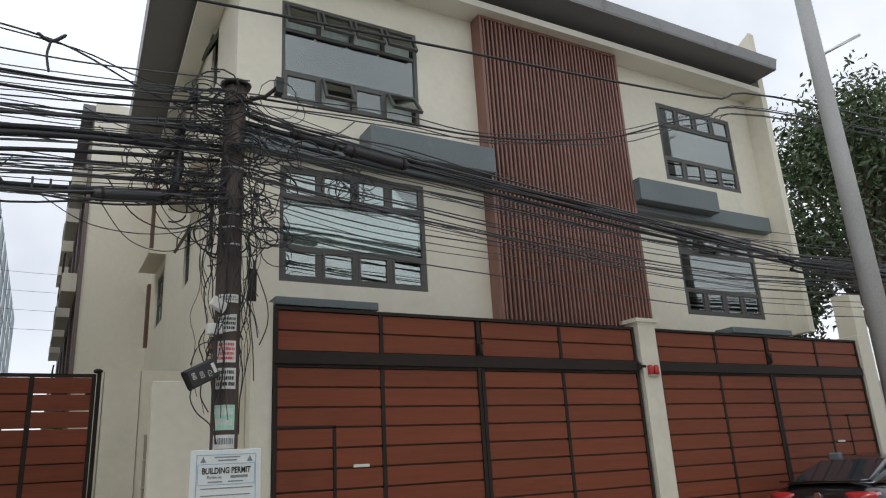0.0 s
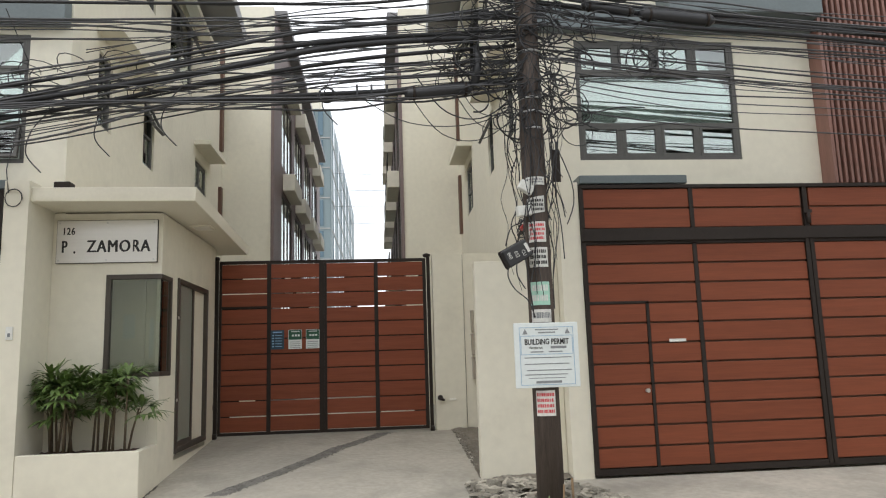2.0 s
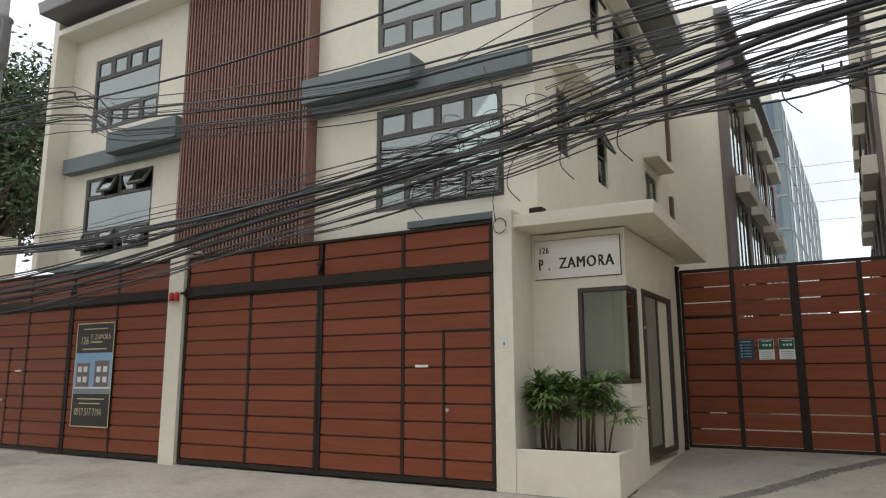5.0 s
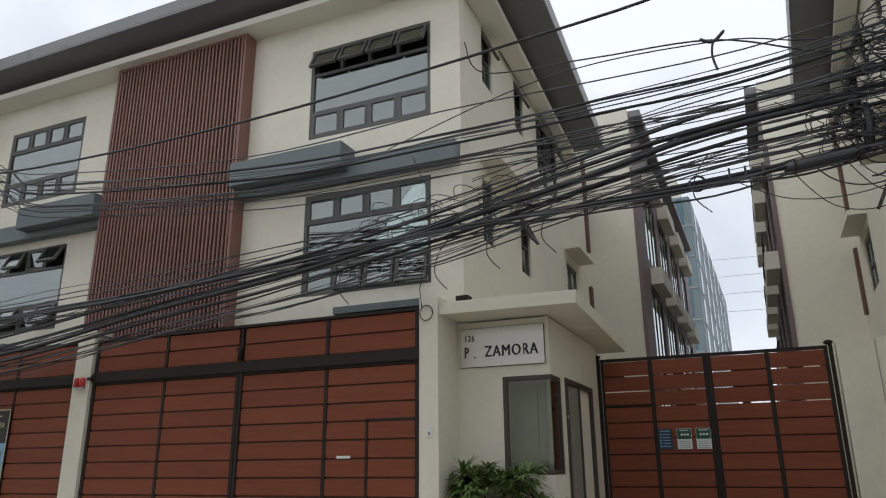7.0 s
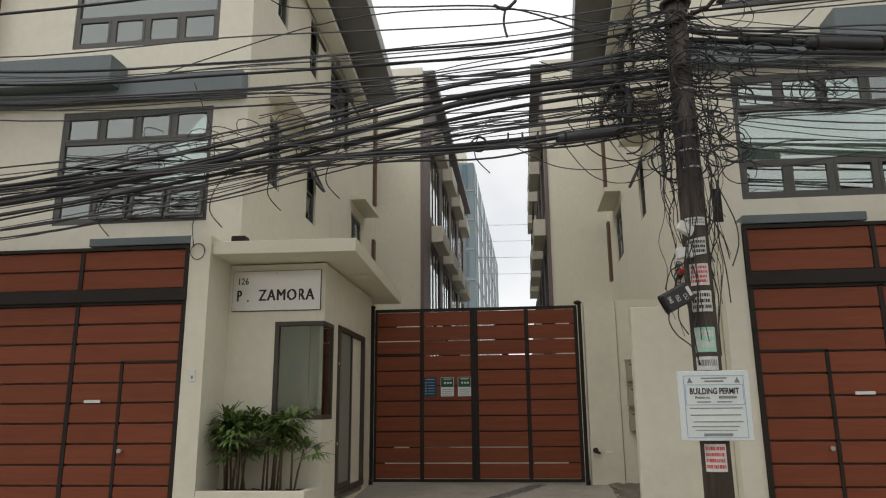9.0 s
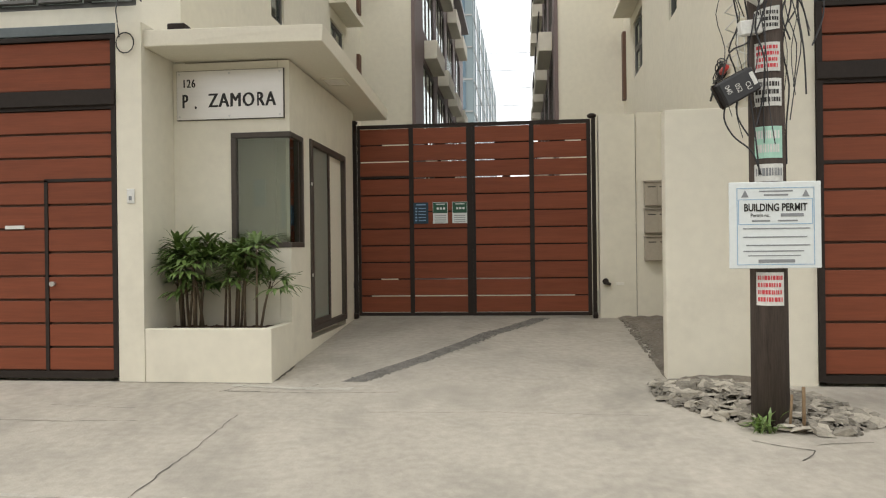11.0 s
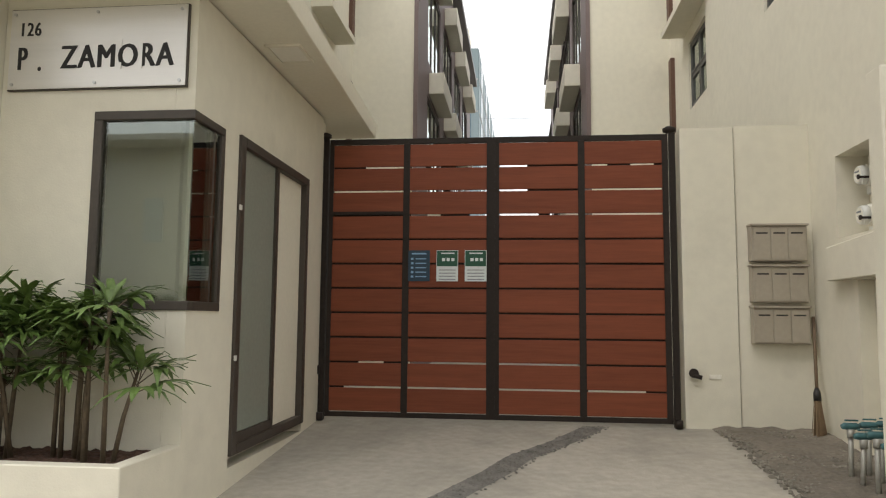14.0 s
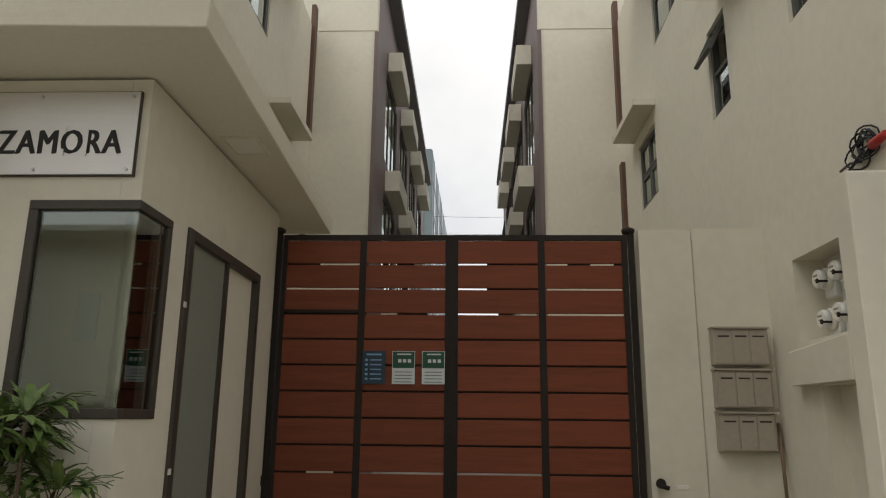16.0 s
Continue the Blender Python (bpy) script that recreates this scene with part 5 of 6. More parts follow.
for z in (3.55, 3.72, 3.86, 4.35):
    obj("strap", Mesh().tube([(PX, PY, z), (PX, PY, z + 0.018)], 0.122, 18), STEEL, upole, "galvanised strap")
obj("bracket_arm", Mesh().tube([(PX - 0.1, PY - 0.1, 5.05), (PX + 0.28, PY - 0.12, 5.2), (PX + 0.42, PY - 0.12, 5.36)], 0.022, 6), BLACKM, upole)
obj("switch", bx(PX + 0.38, PX + 0.46, PY - 0.17, PY - 0.07, 5.26, 5.44), BOXBLK, upole)


def sticker(z0, z1, half, material, turn=-104, r=0.126, tilt=0.0):
    """A paper pasted round the front of the pole."""
    s = Mesh()
    k = 6
    for i in range(k):
        a0, a1 = (radians(turn + half * (2 * j / k - 1)) for j in (i, i + 1))
        P = lambda a, z, rr: (PX + rr * math.cos(a), PY + rr * math.sin(a), z + tilt * (a - radians(turn)))
        s.face([P(a0, z0, r), P(a1, z0, r), P(a1, z1, r), P(a0, z1, r)])
    return s


def bars(z0, z1, half, rows, turn=-104, r=0.1275, seed=1):
    q = random.Random(seed)
    s = Mesh()
    for k in range(rows):
        z = z1 - (z1 - z0) * (k + 0.75) / rows
        a = -half
        while a < half - 4:
            w = q.uniform(3, 9)
            a0, a1 = radians(turn + a), radians(turn + min(a + w, half))
            h = (z1 - z0) / rows * 0.6
            s.face([(PX + r * math.cos(a0), PY + r * math.sin(a0), z), (PX + r * math.cos(a1), PY + r * math.sin(a1), z), (PX + r * math.cos(a1), PY + r * math.sin(a1), z + h), (PX + r * math.cos(a0), PY + r * math.sin(a0), z + h)])
            a += w + q.uniform(1.5, 3.5)
    return s


for k, (z0, z1, half, pm, im, rows, tilt) in enumerate(((2.98, 3.06, 46, PAPER, PGREY, 2, 0), (2.70, 2.86, 40, PAPER, PBLACK, 3, 0.02), (2.42, 2.62, 40, PAPER, PRED, 4, 0), (2.18, 2.37, 44, PAPER, PBLACK, 3, 0),
                                                      (1.82, 2.04, 44, PMINT, PAPER, 2, 0), (1.66, 1.78, 46, PAPER, PGREY, 1, 0), (0.80, 1.03, 44, PAPER, PRED, 4, 0))):
    st_ = obj("sticker", sticker(z0, z1, half, pm, tilt=tilt), pm, upole, "weathered paper notice")
    obj("print", bars(z0 + 0.015, z1 - 0.015, half - 6, rows, seed=k + 3), im, st_)
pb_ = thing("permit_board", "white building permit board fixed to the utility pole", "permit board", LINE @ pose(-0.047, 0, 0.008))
obj("board", bx(2.13, 2.735, PY - 0.150, PY - 0.134, 1.05, 1.645), BOARD, pb_, soft=0.004)
fr = Mesh()
yb = PY - 0.1525
for a, b, c, e in ((2.18, 2.69, 1.075, 1.079), (2.18, 2.69, 1.60, 1.604), (2.18, 2.184, 1.079, 1.60), (2.686, 2.69, 1.079, 1.60), (2.19, 2.68, 1.352, 1.356), (2.19, 2.68, 1.522, 1.526), (2.19, 2.194, 1.356, 1.522), (2.676, 2.68, 1.356, 1.522)):
    fr.box(a, b, yb, yb + 0.002, c, e)
obj("border", fr, PSKY, pb_, "thin blue border lines")
letters("BUILDING PERMIT", 0.072, INK, pb_, pose(2.435, yb, 1.445, 90), 0.001, 0.72, bold=0.0016, align="CENTER")
letters("Permit no.", 0.034, INK, pb_, pose(2.27, yb, 1.405, 90), 0.001, 0.9)
sp = Mesh()
for a, b, c, h in ((2.47, 2.62, 1.405, 0.022), (2.28, 2.40, 1.372, 0.010), (2.45, 2.58, 1.372, 0.010), (2.22, 2.66, 1.32, 0.008), (2.22, 2.64, 1.262, 0.008), (2.24, 2.66, 1.205, 0.008), (2.22, 2.62, 1.165, 0.008), (2.25, 2.6, 1.135, 0.006), (2.32, 2.56, 1.09, 0.022), (2.33, 2.55, 1.575, 0.010), (2.36, 2.52, 1.548, 0.012)):
    sp.box(a, b, yb, yb + 0.002, c, c + h)
obj("small_print", sp, PGREY, pb_)
em_ = Mesh()
for cx in (2.235, 2.635):
    em_.face([(cx - 0.025, yb, 1.54), (cx + 0.025, yb, 1.54), (cx, yb, 1.59)])
obj("emblem", em_, PGREY, pb_, "small grey triangle emblem")
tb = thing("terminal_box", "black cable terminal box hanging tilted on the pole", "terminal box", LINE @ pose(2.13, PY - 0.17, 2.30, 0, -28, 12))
obj("case", bx(-0.14, 0.14, -0.06, 0.06, -0.085, 0.085), BOXBLK, tb, soft=0.012)
obj("lid_rim", bx(-0.145, 0.145, 0.005, 0.02, -0.09, 0.09), BLACKM, tb)
for k, word in enumerate(("040", "052", "CU")):
    letters(word, 0.052, PAPER, tb, pose(-0.105 + 0.072 * k, -0.0625, 0.045 - 0.02 * k, 90, 90, 0), 0.001, 0.8)
tbp = Mesh().box(0.095, 0.125, -0.063, -0.0605, -0.04, 0.05)
obj("print", tbp, PAPER, tb)
for pts in (((2.08, 2.24), (2.05, 2.10), (2.11, 1.97), (2.23, 1.86), (2.29, 1.70)), ((2.14, 2.22), (2.14, 2.10), (2.21, 1.97)), ((2.22, 2.26), (2.25, 2.02), (2.28, 1.70)), ((2.04, 2.38), (2.10, 2.55), (2.22, 2.62), (2.26, 2.80))):
    obj("lead", Mesh().tube(smooth([(x, PY - 0.17, z) for x, z in pts]), 0.006, 5), CABLE, upole, "thin black lead from the terminal box")
for x, z, a in ((2.27, 2.95, 30), (2.24, 2.72, -8)):
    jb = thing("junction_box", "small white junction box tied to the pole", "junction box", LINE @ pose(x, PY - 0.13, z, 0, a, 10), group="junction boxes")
    obj("case", bx(-0.075, 0.075, -0.03, 0.03, -0.05, 0.05), PAPER, jb, soft=0.008)
    obj("cover_screw", Mesh().tube([(0, -0.034, 0), (0, -0.03, 0)], 0.008, 6), STEEL, jb)
obj("side_plate", bx(2.555, 2.635, PY - 0.07, PY - 0.05, 3.02, 3.34), BLACKM, upole)
# weeds at the foot
wd = Mesh()
r = random.Random(9)
for _ in range(46):
    a, l, up = r.uniform(0, 6.28), r.uniform(0.10, 0.24), r.uniform(0.4, 1.3)
    b0 = Vector((2.30 + r.uniform(-0.06, 0.05), -1.62 + r.uniform(-0.05, 0.05), -0.06))
    d = Vector((math.cos(a) * math.cos(up), math.sin(a) * math.cos(up), math.sin(up)))
    sd = Vector((-math.sin(a), math.cos(a), 0)) * 0.011
    m1, tip = b0 + d * l * 0.6, b0 + d * l + Vector((0, 0, -0.05))
    wd.face([b0 - sd * 0.4, b0 + sd * 0.4, m1 + sd, m1 - sd], True)
    wd.face([m1 - sd, m1 + sd, tip], True)
obj("weed", wd, LEAF, label="green weed growing at the pole foot", category="weed", m=LINE)
stb = Mesh()
stb.tube([(2.56, -1.60, -0.1), (2.55, -1.62, 0.25)], 0.012, 6).tube([(2.46, -1.61, -0.1), (2.47, -1.63, 0.20)], 0.009, 6)
obj("stake", stb, STRAW, label="short stakes pushed in beside the pole", category="stake", m=LINE)


def concrete_pole(x, y, label, tank):
    p = thing("concrete_pole", label, "utility pole")
    obj("shaft", Mesh().tube([(x, y, -0.2), (x, y, 6), (x, y, 12.5)], [0.20, 0.165, 0.12], 20), POLEC, p)
    arm = Mesh().tube([(x, y - 0.1, 8.4), (x + (0.5 if tank else 0.9), y - 0.4, 8.9)], 0.03, 6)
    obj("arm", arm, STEEL, p)
    if tank:
        t = obj("transformer", Mesh().tube([(x + 0.42, y - 0.28, 6.9), (x + 0.42, y - 0.28, 6.95), (x + 0.42, y - 0.28, 7.75), (x + 0.42, y - 0.28, 7.80), (x + 0.42, y - 0.28, 7.9)], [0.24, 0.27, 0.27, 0.30, 0.12], 22), FASCIA, p, "grey cylindrical transformer")
        ri = Mesh()
        for k in range(8):
            a = k / 8 * 6.283
            ri.tube([(x + 0.42 + 0.272 * math.cos(a), y - 0.28 + 0.272 * math.sin(a), 6.98), (x + 0.42 + 0.272 * math.cos(a), y - 0.28 + 0.272 * math.sin(a), 7.72)], 0.012, 5)
        obj("rib", ri, FASCIA, t)
        for q in (-0.1, 0.12):
            obj("bushing", Mesh().tube([(x + 0.42 + q, y - 0.35, 7.85), (x + 0.42 + q, y - 0.38, 8.12)], [0.035, 0.02], 8), POLEC, t)
        fu = Mesh().tube([(x + 0.18, y - 0.25, 8.7), (x + 0.45, y - 0.35, 8.95)], 0.02, 6).tube([(x + 0.40, y - 0.35, 8.65), (x + 0.47, y - 0.36, 9.2)], 0.035, 8)
        obj("fuse_cutout", fu, POLEC, p)
    return p


concrete_pole(-12.75, -1.5, "grey concrete utility pole carrying a transformer", True)
concrete_pole(13.05, -1.45, "grey concrete utility pole behind the parked car", False)


# ---- overhead cables ----
rc = random.Random(21)


def strand(path, dz, dy, r, wob=0.03):
    """One cable along the (x, z) path, shifted, a little uneven."""
    return [(x + rc.uniform(-0.15, 0.15), PY + dy + rc.uniform(-0.03, 0.03), z + dz + rc.uniform(-wob, wob)) for x, z in path]


WEST_LOW = [(2.4, 4.55), (0.6, 4.42), (-0.85, 4.16), (-2.4, 3.84), (-4.2, 3.55), (-6.3, 3.33), (-9.2, 2.95), (-13, 2.75), (-20, 2.9), (-34, 3.8)]
WEST_MID = [(2.4, 4.15), (1.4, 4.02), (0.4, 3.95), (-0.7, 3.92), (-2.3, 3.88), (-4.7, 3.72), (-8, 3.55), (-13, 3.6), (-34, 4.6)]
WEST_HIGH = [(2.4, 5.05), (0.9, 4.86), (-0.5, 4.80), (-2.2, 4.80), (-4.85, 4.85), (-9.0, 5.3), (-12.7, 6.0), (-34, 6.6)]
EAST_THICK = [(2.45, 4.95), (3.2, 4.84), (4.2, 4.76), (5.5, 4.66), (8.2, 4.45), (10.8, 4.28), (13.5, 4.2), (34, 4.9)]
EAST_THIN = [(2.45, 4.5), (4.0, 4.3), (6.0, 4.15), (9.0, 4.0), (13.0, 4.1), (34, 5.0)]
EAST_HIGH = [(2.45, 5.25), (4.2, 5.3), (5.5, 5.36), (7.6, 5.75), (9.65, 6.45), (13.0, 7.1), (34, 8.4)]
LINE_TOP = [(34, 8.6), (13.05, 7.4), (9.65, 6.85), (4.5, 6.42), (1.0, 6.16), (-0.76, 6.0), (-5, 5.78), (-9.98, 5.87), (-12.75, 6.3), (-34, 6.9)]


def thick(path, dz, dy, r, label="thick black overhead cable strung between utility poles"):
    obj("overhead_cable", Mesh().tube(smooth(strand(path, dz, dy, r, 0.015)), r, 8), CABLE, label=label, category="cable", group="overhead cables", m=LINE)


for dz, dy, r in ((0.0, 0.0, 0.030), (0.10, 0.06, 0.024), (-0.10, 0.04, 0.022), (0.2, -0.04, 0.018)):
    thick(WEST_LOW, dz, dy, r)
for dz, dy, r in ((0.0, 0.05, 0.026), (-0.07, -0.05, 0.02)):
    thick(WEST_MID, dz, dy, r)
for dz, dy, r in ((0.05, 0.0, 0.016), (0.22, 0.05, 0.014)):
    thick(WEST_HIGH, dz, dy, r)
for dz, dy, r in ((0.0, 0.0, 0.030), (0.10, 0.05, 0.022), (-0.12, -0.04, 0.022)):
    thick(EAST_THICK, dz, dy, r)
thick(LINE_TOP, 0, 0, 0.017)
thick(EAST_HIGH, 0, 0.03, 0.013)


def thin(pts, r):
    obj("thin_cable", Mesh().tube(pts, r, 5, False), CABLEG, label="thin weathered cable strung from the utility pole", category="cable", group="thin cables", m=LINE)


for path, count, spread, dys in ((WEST_LOW, 18, 0.34, 0.2), (WEST_MID, 12, 0.20, 0.2), (WEST_HIGH, 14, 0.30, 0.25), (EAST_THICK, 7, 0.16, 0.15), (EAST_THIN, 24, 0.62, 0.25), (EAST_HIGH, 3, 0.15, 0.1)):
    for _ in range(count):
        thin(smooth(strand(path, rc.uniform(-spread, spread), rc.uniform(-dys, dys), 0.006, 0.06), 5), rc.choice((0.005, 0.006, 0.008, 0.011)))
for _ in range(9):  # lines that cross the alley to the west house
    z = rc.uniform(4.3, 5.1)
    x = rc.uniform(-1.6, 1.2)
    thin(smooth([(PX - 0.1, PY, z), (PX - 1.2, PY + 0.1, z - 0.15), (x * 0.5, PY + 0.3, z - 0.1), (-2.6, 0.3, z + rc.uniform(-0.1, 0.7))]), 0.006)
tang = Mesh()
for _ in range(120):  # loops and tails gathered at the pole
    z = rc.uniform(3.5, 5.2)
    cx, rr_ = PX + rc.gauss(0, 0.28), rc.uniform(0.06, 0.26)
    cy, ph0, sweep = PY - rc.uniform(-0.05, 0.22), rc.uniform(0, 6.28), rc.uniform(2.5, 7)
    tl = rc.uniform(-0.4, 0.4)
    tang.tube([(cx + rr_ * math.cos(ph0 + sweep * i / 12), cy + tl * rr_ * math.sin(i / 2), z + rr_ * 0.8 * math.sin(ph0 + sweep * i / 12)) for i in range(13)], rc.choice((0.005, 0.006, 0.009)), 5, False)
for _ in range(34):  # tails that hang down along the pole
    a = rc.uniform(-3.3, 0.2)
    r0 = rc.choice((rc.uniform(0.14, 0.20), rc.uniform(0.16, 0.32)))
    z1, z0 = rc.uniform(3.6, 4.9), rc.uniform(1.75, 3.4)
    pts = []
    for i in range(9):
        f = i / 8
        q = r0 + rc.uniform(-0.05, 0.07)
        a += rc.uniform(-0.25, 0.25)
        pts.append((PX + q * math.cos(a), PY + 0.75 * q * math.sin(a), z1 + (z0 - z1) * f))
    tang.tube(smooth(pts, 3), rc.choice((0.003, 0.004, 0.006)), 5, False)
for _ in range(26):  # slack spans either side of the pole
    s = rc.choice((-1, -1, 1))
    z = rc.uniform(3.7, 5.0)
    L, sag = rc.uniform(0.5, 1.7), rc.uniform(0.1, 0.55)
    tang.tube(smooth([(PX, PY - 0.1, z), (PX + s * L * 0.4, PY - 0.12, z - sag * 0.8), (PX + s * L * 0.75, PY - 0.1, z - sag * 0.7), (PX + s * L, PY, z - 0.1 + rc.uniform(-0.2, 0.3))]), rc.choice((0.005, 0.007)), 5, False)
for x0, z0 in ((-1.0, 4.0), (-1.6, 3.9), (-2.2, 3.75), (-3.4, 3.7), (0.5, 4.2)):  # loose ends below the bundle
    tang.tube(smooth([(x0, PY, z0), (x0 - 0.12, PY - 0.05, z0 - 0.2), (x0 - 0.16, PY - 0.05, z0 - 0.42), (x0 - 0.02, PY - 0.05, z0 - 0.6)]), 0.006, 5, False)
for k in range(28):  # curls where the lines cross the west corner
    x, z = rc.uniform(-3.2, -1.2), rc.uniform(3.7, 4.3)
    q = rc.uniform(0.06, 0.22)
    tang.tube([(x + q * math.cos(i / 2.2), PY + 0.05 * math.sin(i), z + q * 0.6 * math.sin(i / 2.2)) for i in range(10)], 0.005, 5, False)
for sx in (1.75, 1.55, 3.5, 3.75):
    for _ in range(7):
        q = rc.uniform(0.05, 0.17)
        cx, cz = sx + rc.uniform(-0.12, 0.12), (4.25 if sx < 2 else 4.35) + rc.uniform(-0.25, 0.15)
        tang.tube([(cx + q * math.cos(i / 1.9), PY - 0.08 + 0.04 * math.sin(i), cz + q * math.sin(i / 1.9)) for i in range(13)], 0.005, 5, False)
obj("cable_tangle", tang, CABLE, label="knotted coils and tails of cable at the pole", category="cable tangle", kind="stuff", m=LINE)
for x0, x1, z0, z1, r_, lab in ((1.13, 1.80, 3.91, 3.97, 0.062, "black splice sleeve on the cable bundle"), (2.95, 3.5, 4.86, 4.80, 0.05, "black splice sleeve on the cable bundle"), (3.55, 4.35, 4.78, 4.72, 0.065, "black splice sleeve on the cable bundle")):
    cl = thing("splice_closure", lab, "splice sleeve", LINE, group="splice sleeves")
    y = PY - 0.06
    dx = x1 - x0
    obj("sleeve", Mesh().tube([(x0, y, z0), (x0 + dx * 0.06, y, z0), (x1 - dx * 0.06, y, z1), (x1, y, z1)], [r_ * 0.45, r_, r_, r_ * 0.45], 12), BOXBLK, cl)
    for f in (0.12, 0.88):
        obj("clamp", Mesh().tube([(x0 + dx * f, y, z0 + (z1 - z0) * f), (x0 + dx * f + 0.025, y, z0 + (z1 - z0) * f)], r_ + 0.006, 12), BLACKM, cl)
up = thing("splice_closure", "upright black splice sleeve beside the pole", "splice sleeve", LINE, group="splice sleeves")
obj("sleeve", Mesh().tube([(1.80, PY - 0.05, 3.98), (1.83, PY - 0.05, 4.02), (1.87, PY - 0.05, 4.30), (1.84, PY - 0.05, 4.42)], [0.02, 0.045, 0.045, 0.02], 12), BOXBLK, up)
for k in range(4):
    z = 14.9 + 1.7 * k
    obj("far_cable", Mesh().tube([(-3.5 + 2.5 * i, 63, z + 0.03 * (i - 3) ** 2 + 0.06 * i) for i in range(8)], 0.016, 5, False), CABLEG, label="thin line strung from the office tower", category="cable", group="far lines")
hook = thing("cable_clamp", "row of dark cable clamps and a ring on the bundle", "cable clamp", LINE)
obj("ring", Mesh().tube([(0.38 + 0.075 * math.cos(i / 14 * 6.283), PY - 0.06, 3.90 + 0.075 * math.sin(i / 14 * 6.283)) for i in range(15)], 0.012, 6), CABLE, hook)
for x in (0.66, 0.80, 0.95):
    obj("clamp", bx(x, x + 0.02, PY - 0.08, PY - 0.03, 3.88, 4.0), BOXBLK, hook)
tie = thing("cable_tie", "black taped wire knot hanging over the alley", "cable knot", LINE)
obj("wire", Mesh().tube(smooth([(PX, PY, 4.9), (1.6, PY, 5.05), (0.68, PY, 5.42), (-0.6, -1.0, 5.8), (-2.3, 0.05, 6.6), (-2.6, 0.1, 7.2)]), 0.009, 6), CABLE, tie)
obj("wire", Mesh().tube(smooth([(PX, PY, 5.1), (1.5, PY, 5.2), (0.68, PY, 5.40), (-1.2, -1.2, 5.55), (-4, 0.1, 5.7)]), 0.007, 6), CABLE, tie)
obj("knot", Mesh().tube(smooth([(0.80, PY, 5.50), (0.68, PY, 5.40), (0.56, PY, 5.46)]), [0.008] + [0.017] * 11 + [0.008], 6), CABLE, tie)
obj("tail", Mesh().tube(smooth([(0.68, PY, 5.40), (0.66, PY, 5.25), (0.69, PY, 5.08)]), 0.013, 6), CABLE, tie)


# ---- parked car ----
def loft(sections):
    """A closed skin over cross-sections, each a list of (y, z) at its x."""
    m = Mesh()
    n_ = len(sections[0][1])
    b = 0
    for x, ring in sections:
        m.v += [(x, y, z) for y, z in ring]
    for i in range(len(sections) - 1):
        for k in range(n_):
            k2 = (k + 1) % n_
            m.f.append((i * n_ + k, (i + 1) * n_ + k, (i + 1) * n_ + k2, i * n_ + k2))
            m.s.append(True)
    m.f.append(tuple(range(n_)))
    m.f.append(tuple(range((len(sections) - 1) * n_, len(sections) * n_))[::-1])
    m.s += [True, True]
    return m


def ring(w, z0, z1, e=3.2, n_=24):
    out = []
    for k in range(n_):
        a = 2 * math.pi * k / n_
        c, s_ = math.cos(a), math.sin(a)
        y = w * math.copysign(abs(c) ** (2 / e), c)
        z = (z0 + z1) / 2 + (z1 - z0) / 2 * math.copysign(abs(s_) ** (2 / e), s_)
        out.append((y, z))
    return out


car = thing("parked_car", "black sedan parked along the road edge before gate", "car", pose(10.76, -1.28, -0.105, 0, 0, 4))
obj("body", loft([(0.0, ring(0.60, 0.42, 0.80)), (0.06, ring(0.76, 0.30, 0.93)), (0.16, ring(0.83, 0.24, 1.02)), (0.5, ring(0.86, 0.2, 1.04)), (1.2, ring(0.865, 0.19, 0.98)), (2.4, ring(0.865, 0.19, 0.95)), (3.3, ring(0.86, 0.2, 0.93)), (3.9, ring(0.83, 0.22, 0.82)), (4.25, ring(0.72, 0.26, 0.68)), (4.38, ring(0.5, 0.32, 0.55))]), CARP, car, "glossy black bodywork")
obj("roof", loft([(0.35, ring(0.66, 0.98, 1.03)), (0.9, ring(0.64, 0.98, 1.23)), (1.35, ring(0.62, 0.98, 1.365)), (2.0, ring(0.59, 0.98, 1.39)), (2.6, ring(0.58, 0.98, 1.32)), (3.25, ring(0.6, 0.9, 0.97))]), CARP, car)
rwm = Mesh()
rwm.hexa([(0.38, -0.58, 1.06), (0.44, -0.58, 1.02), (0.44, 0.58, 1.02), (0.38, 0.58, 1.06), (1.12, -0.50, 1.325), (1.18, -0.50, 1.29), (1.18, 0.50, 1.29), (1.12, 0.50, 1.325)])
obj("rear_window", rwm, CGLASS, car, "dark tinted rear window", soft=0.008)
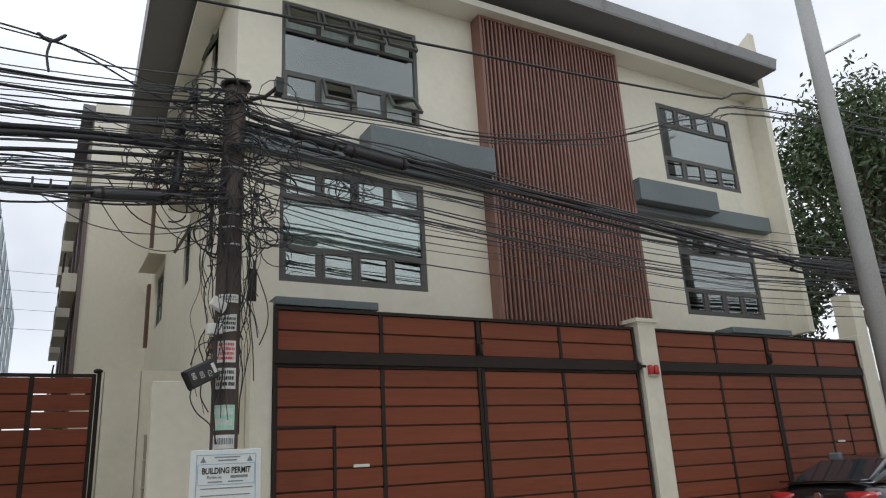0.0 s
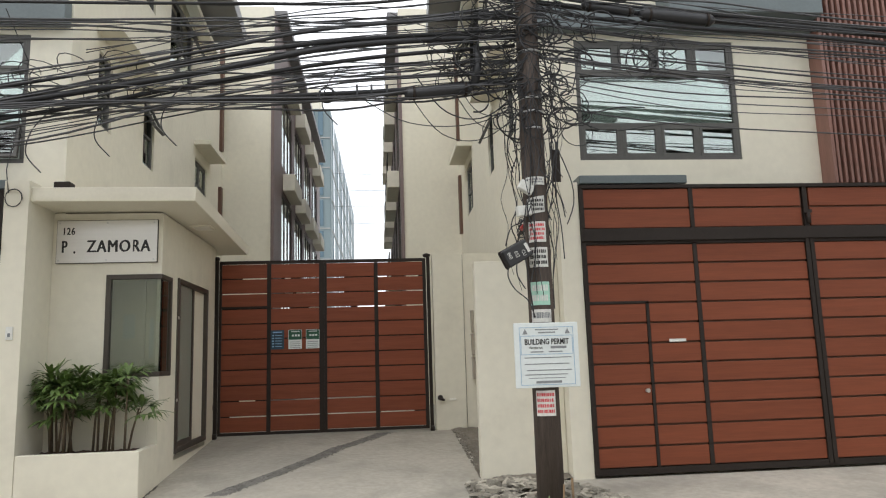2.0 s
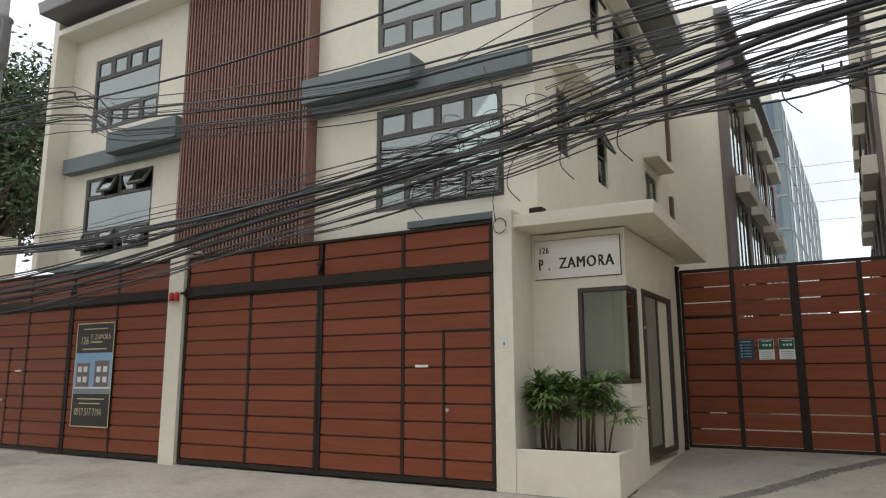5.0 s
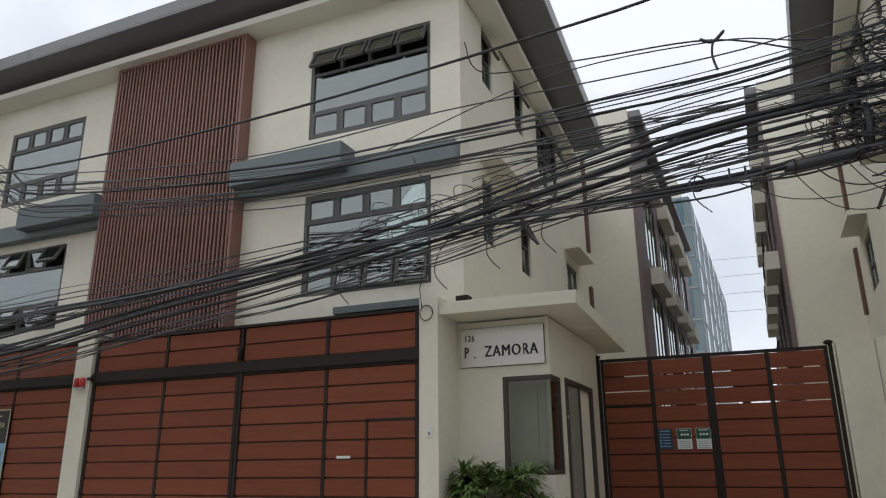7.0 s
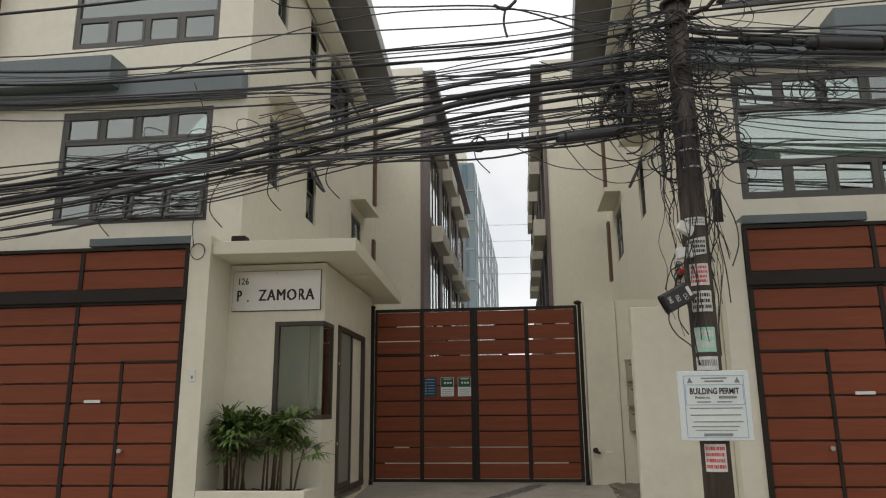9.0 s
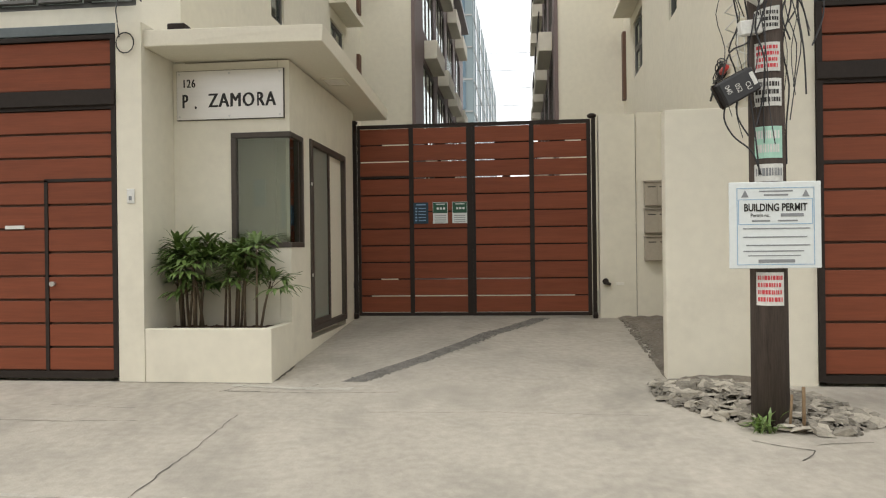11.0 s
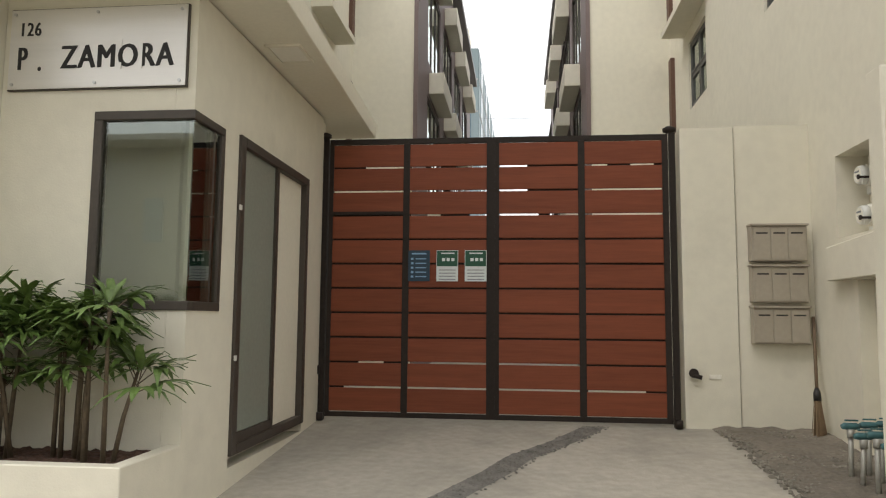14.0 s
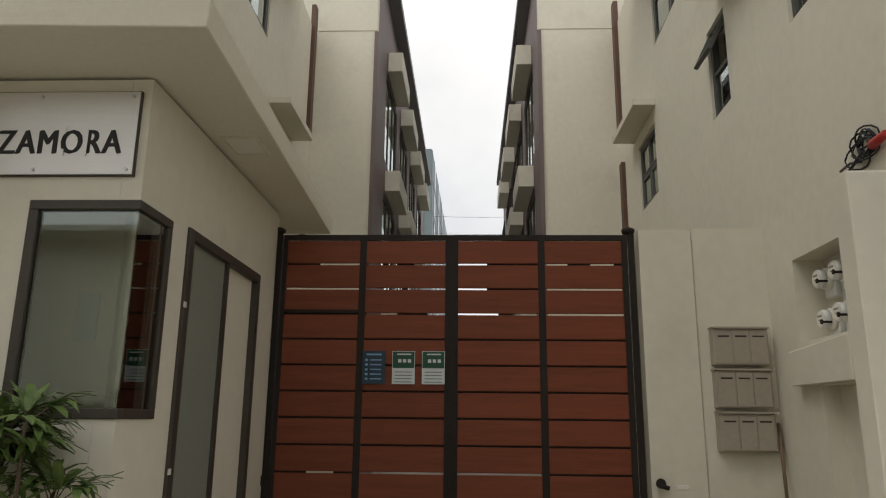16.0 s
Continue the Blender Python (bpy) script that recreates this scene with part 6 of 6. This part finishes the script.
for s in (-1, 1):
    sg_ = Mesh()
    sg_.hexa([(1.0, s * 0.60, 1.03), (2.95, s * 0.60, 1.0), (2.95, s * 0.615, 1.0), (1.0, s * 0.615, 1.03), (1.4, s * 0.55, 1.31), (2.4, s * 0.55, 1.31), (2.4, s * 0.565, 1.31), (1.4, s * 0.565, 1.31)])
    obj("side_window", sg_, CGLASS, car)
    tl_ = obj("tail_lamp", loft([(0.02, ring(0.02, 0.80, 0.84)), (0.06, ring(0.2, 0.78, 0.91)), (0.25, ring(0.22, 0.78, 0.93))]), LAMPR, car, "red and clear tail lamp", m=pose(-0.02, s * 0.56, 0))
    obj("reverse_lamp", bx(0.045, 0.06, -0.10, 0.06, 0.80, 0.83), CHROME, tl_)
    obj("reflector", bx(0.035, 0.06, s * 0.52 - 0.12, s * 0.52 + 0.12, 0.36, 0.40), LAMPR, car)
    for x in (0.85, 3.45):
        w = obj("wheel", Mesh().tube([(x, s * 0.84, 0.30), (x, s * 0.83, 0.30), (x, s * 0.66, 0.30), (x, s * 0.65, 0.30)], [0.24, 0.30, 0.30, 0.24], 24), TYRE, car, "black rubber tyre")
        obj("rim", Mesh().tube([(x, s * 0.855, 0.30), (x, s * 0.83, 0.30)], [0.17, 0.20], 18), STEEL, w, "alloy rim")
    obj("mirror", loft([(2.62, ring(0.05, 0.98, 1.06)), (2.7, ring(0.1, 0.95, 1.1)), (2.8, ring(0.05, 0.98, 1.06))]), CARP, car, m=pose(0, s * 0.95, 0))
obj("bumper", loft([(-0.04, ring(0.62, 0.36, 0.56)), (0.02, ring(0.80, 0.26, 0.62)), (0.2, ring(0.85, 0.22, 0.64))]), CARP, car)
obj("spoiler", bx(0.08, 0.30, -0.62, 0.62, 1.045, 1.07), CARP, car, soft=0.01)
pl_ = obj("number_plate", bx(-0.035, -0.02, -0.19, 0.19, 0.635, 0.765), BOARD, car, "white number plate", soft=0.003)
letters("NDA 7676", 0.085, INK, pl_, pose(-0.037, 0.17, 0.668, 90, 0, -90), 0.001, 0.72)
obj("emblem", Mesh().tube([(-0.01, 0, 0.86), (0.03, 0, 0.86)], 0.05, 16), CHROME, car, "oval chrome badge")
cl_ = obj("roof_sign", bx(1.27, 1.38, 0.26, 0.44, 1.31, 1.43), GREYP, car, "small grey roof sign", soft=0.02)

# ---- outer piers, neighbours, trees ----
for s in (-1, 1):
    obj("pier_outer", bx(s * 14.68, s * 15.06, -0.07, 0.35, -0.1, 3.46), CREAM, label="cream pier at the end of the gates", kind="structure", soft=0.008)
    obj("wall_neighbour", bx(s * 15.06, s * 40, 0.0, 0.2, -0.3, 2.6), GREYWALL, label="plain grey neighbour wall", kind="structure")
    obj("pier_neighbour", bx(s * 15.7, s * 16.1, 0.5, 0.9, -0.3, 4.5), CREAM, label="cream neighbour pier", kind="structure")


def tree(x, y, z, rx, rz, seed):
    r = random.Random(seed)
    t = thing("tree", "dense dark green broadleaf tree beyond the house", "tree", group="street trees")
    tr = Mesh().tube([(x, y, -0.5), (x + 0.1, y, z * 0.35), (x - 0.1, y + 0.1, z * 0.7)], [0.35, 0.26, 0.16], 10)
    lv = Mesh()
    for b in range(70):
        a, e = r.uniform(0, 6.283), r.uniform(-0.5, 1.3)
        q = r.uniform(0.45, 1.0)
        c = Vector((x + rx * q * math.cos(a) * math.cos(e), y + rx * q * math.sin(a) * math.cos(e), z + rz * q * math.sin(e)))
        tr.tube([(x, y, z * r.uniform(0.45, 0.7)), (x * 0.5 + c.x * 0.5, y * 0.5 + c.y * 0.5, z * 0.25 + c.z * 0.7), c], [0.09, 0.05, 0.015], 5, False)
        for _ in range(330):
            d = Vector((r.gauss(0, 1), r.gauss(0, 1), r.gauss(0, 0.8))) * rx * 0.17
            p = c + d
            u = Vector((r.gauss(0, 1), r.gauss(0, 1), r.gauss(0, 0.6) - 0.6)).normalized()
            w = u.cross(Vector((r.gauss(0, 1), r.gauss(0, 1), r.gauss(0, 1)))).normalized() * 0.042
            L = r.uniform(0.16, 0.28)
            lv.face([p, p + u * L * 0.5 + w, p + u * L, p + u * L * 0.5 - w])
    obj("trunk", tr, BARK, t)
    obj("crown", lv, TREEL, t)


tree(21.6, 3.2, 8.0, 3.6, 4.0, 5)
tree(18.6, 5.5, 5.2, 2.4, 2.8, 6)
tree(-21.8, 3.2, 7.4, 3.4, 3.6, 7)
# across the street: unseen plain fronts that close the place, pale to bounce light
op = Mesh()
op.box(-40, 40, -14.2, -13.8, -0.5, 5.9).box(-40, 40, -13.9, -12.9, 5.9, 6.05)
obj("wall_opposite", op, WHITEP, label="plain fronts across the street, made pale to bounce light", kind="structure")
obj("pavement_opposite", bx(-60, 60, -13.8, -12.5, -0.5, -0.1), CONC, label="concrete pavement across the street", kind="structure")
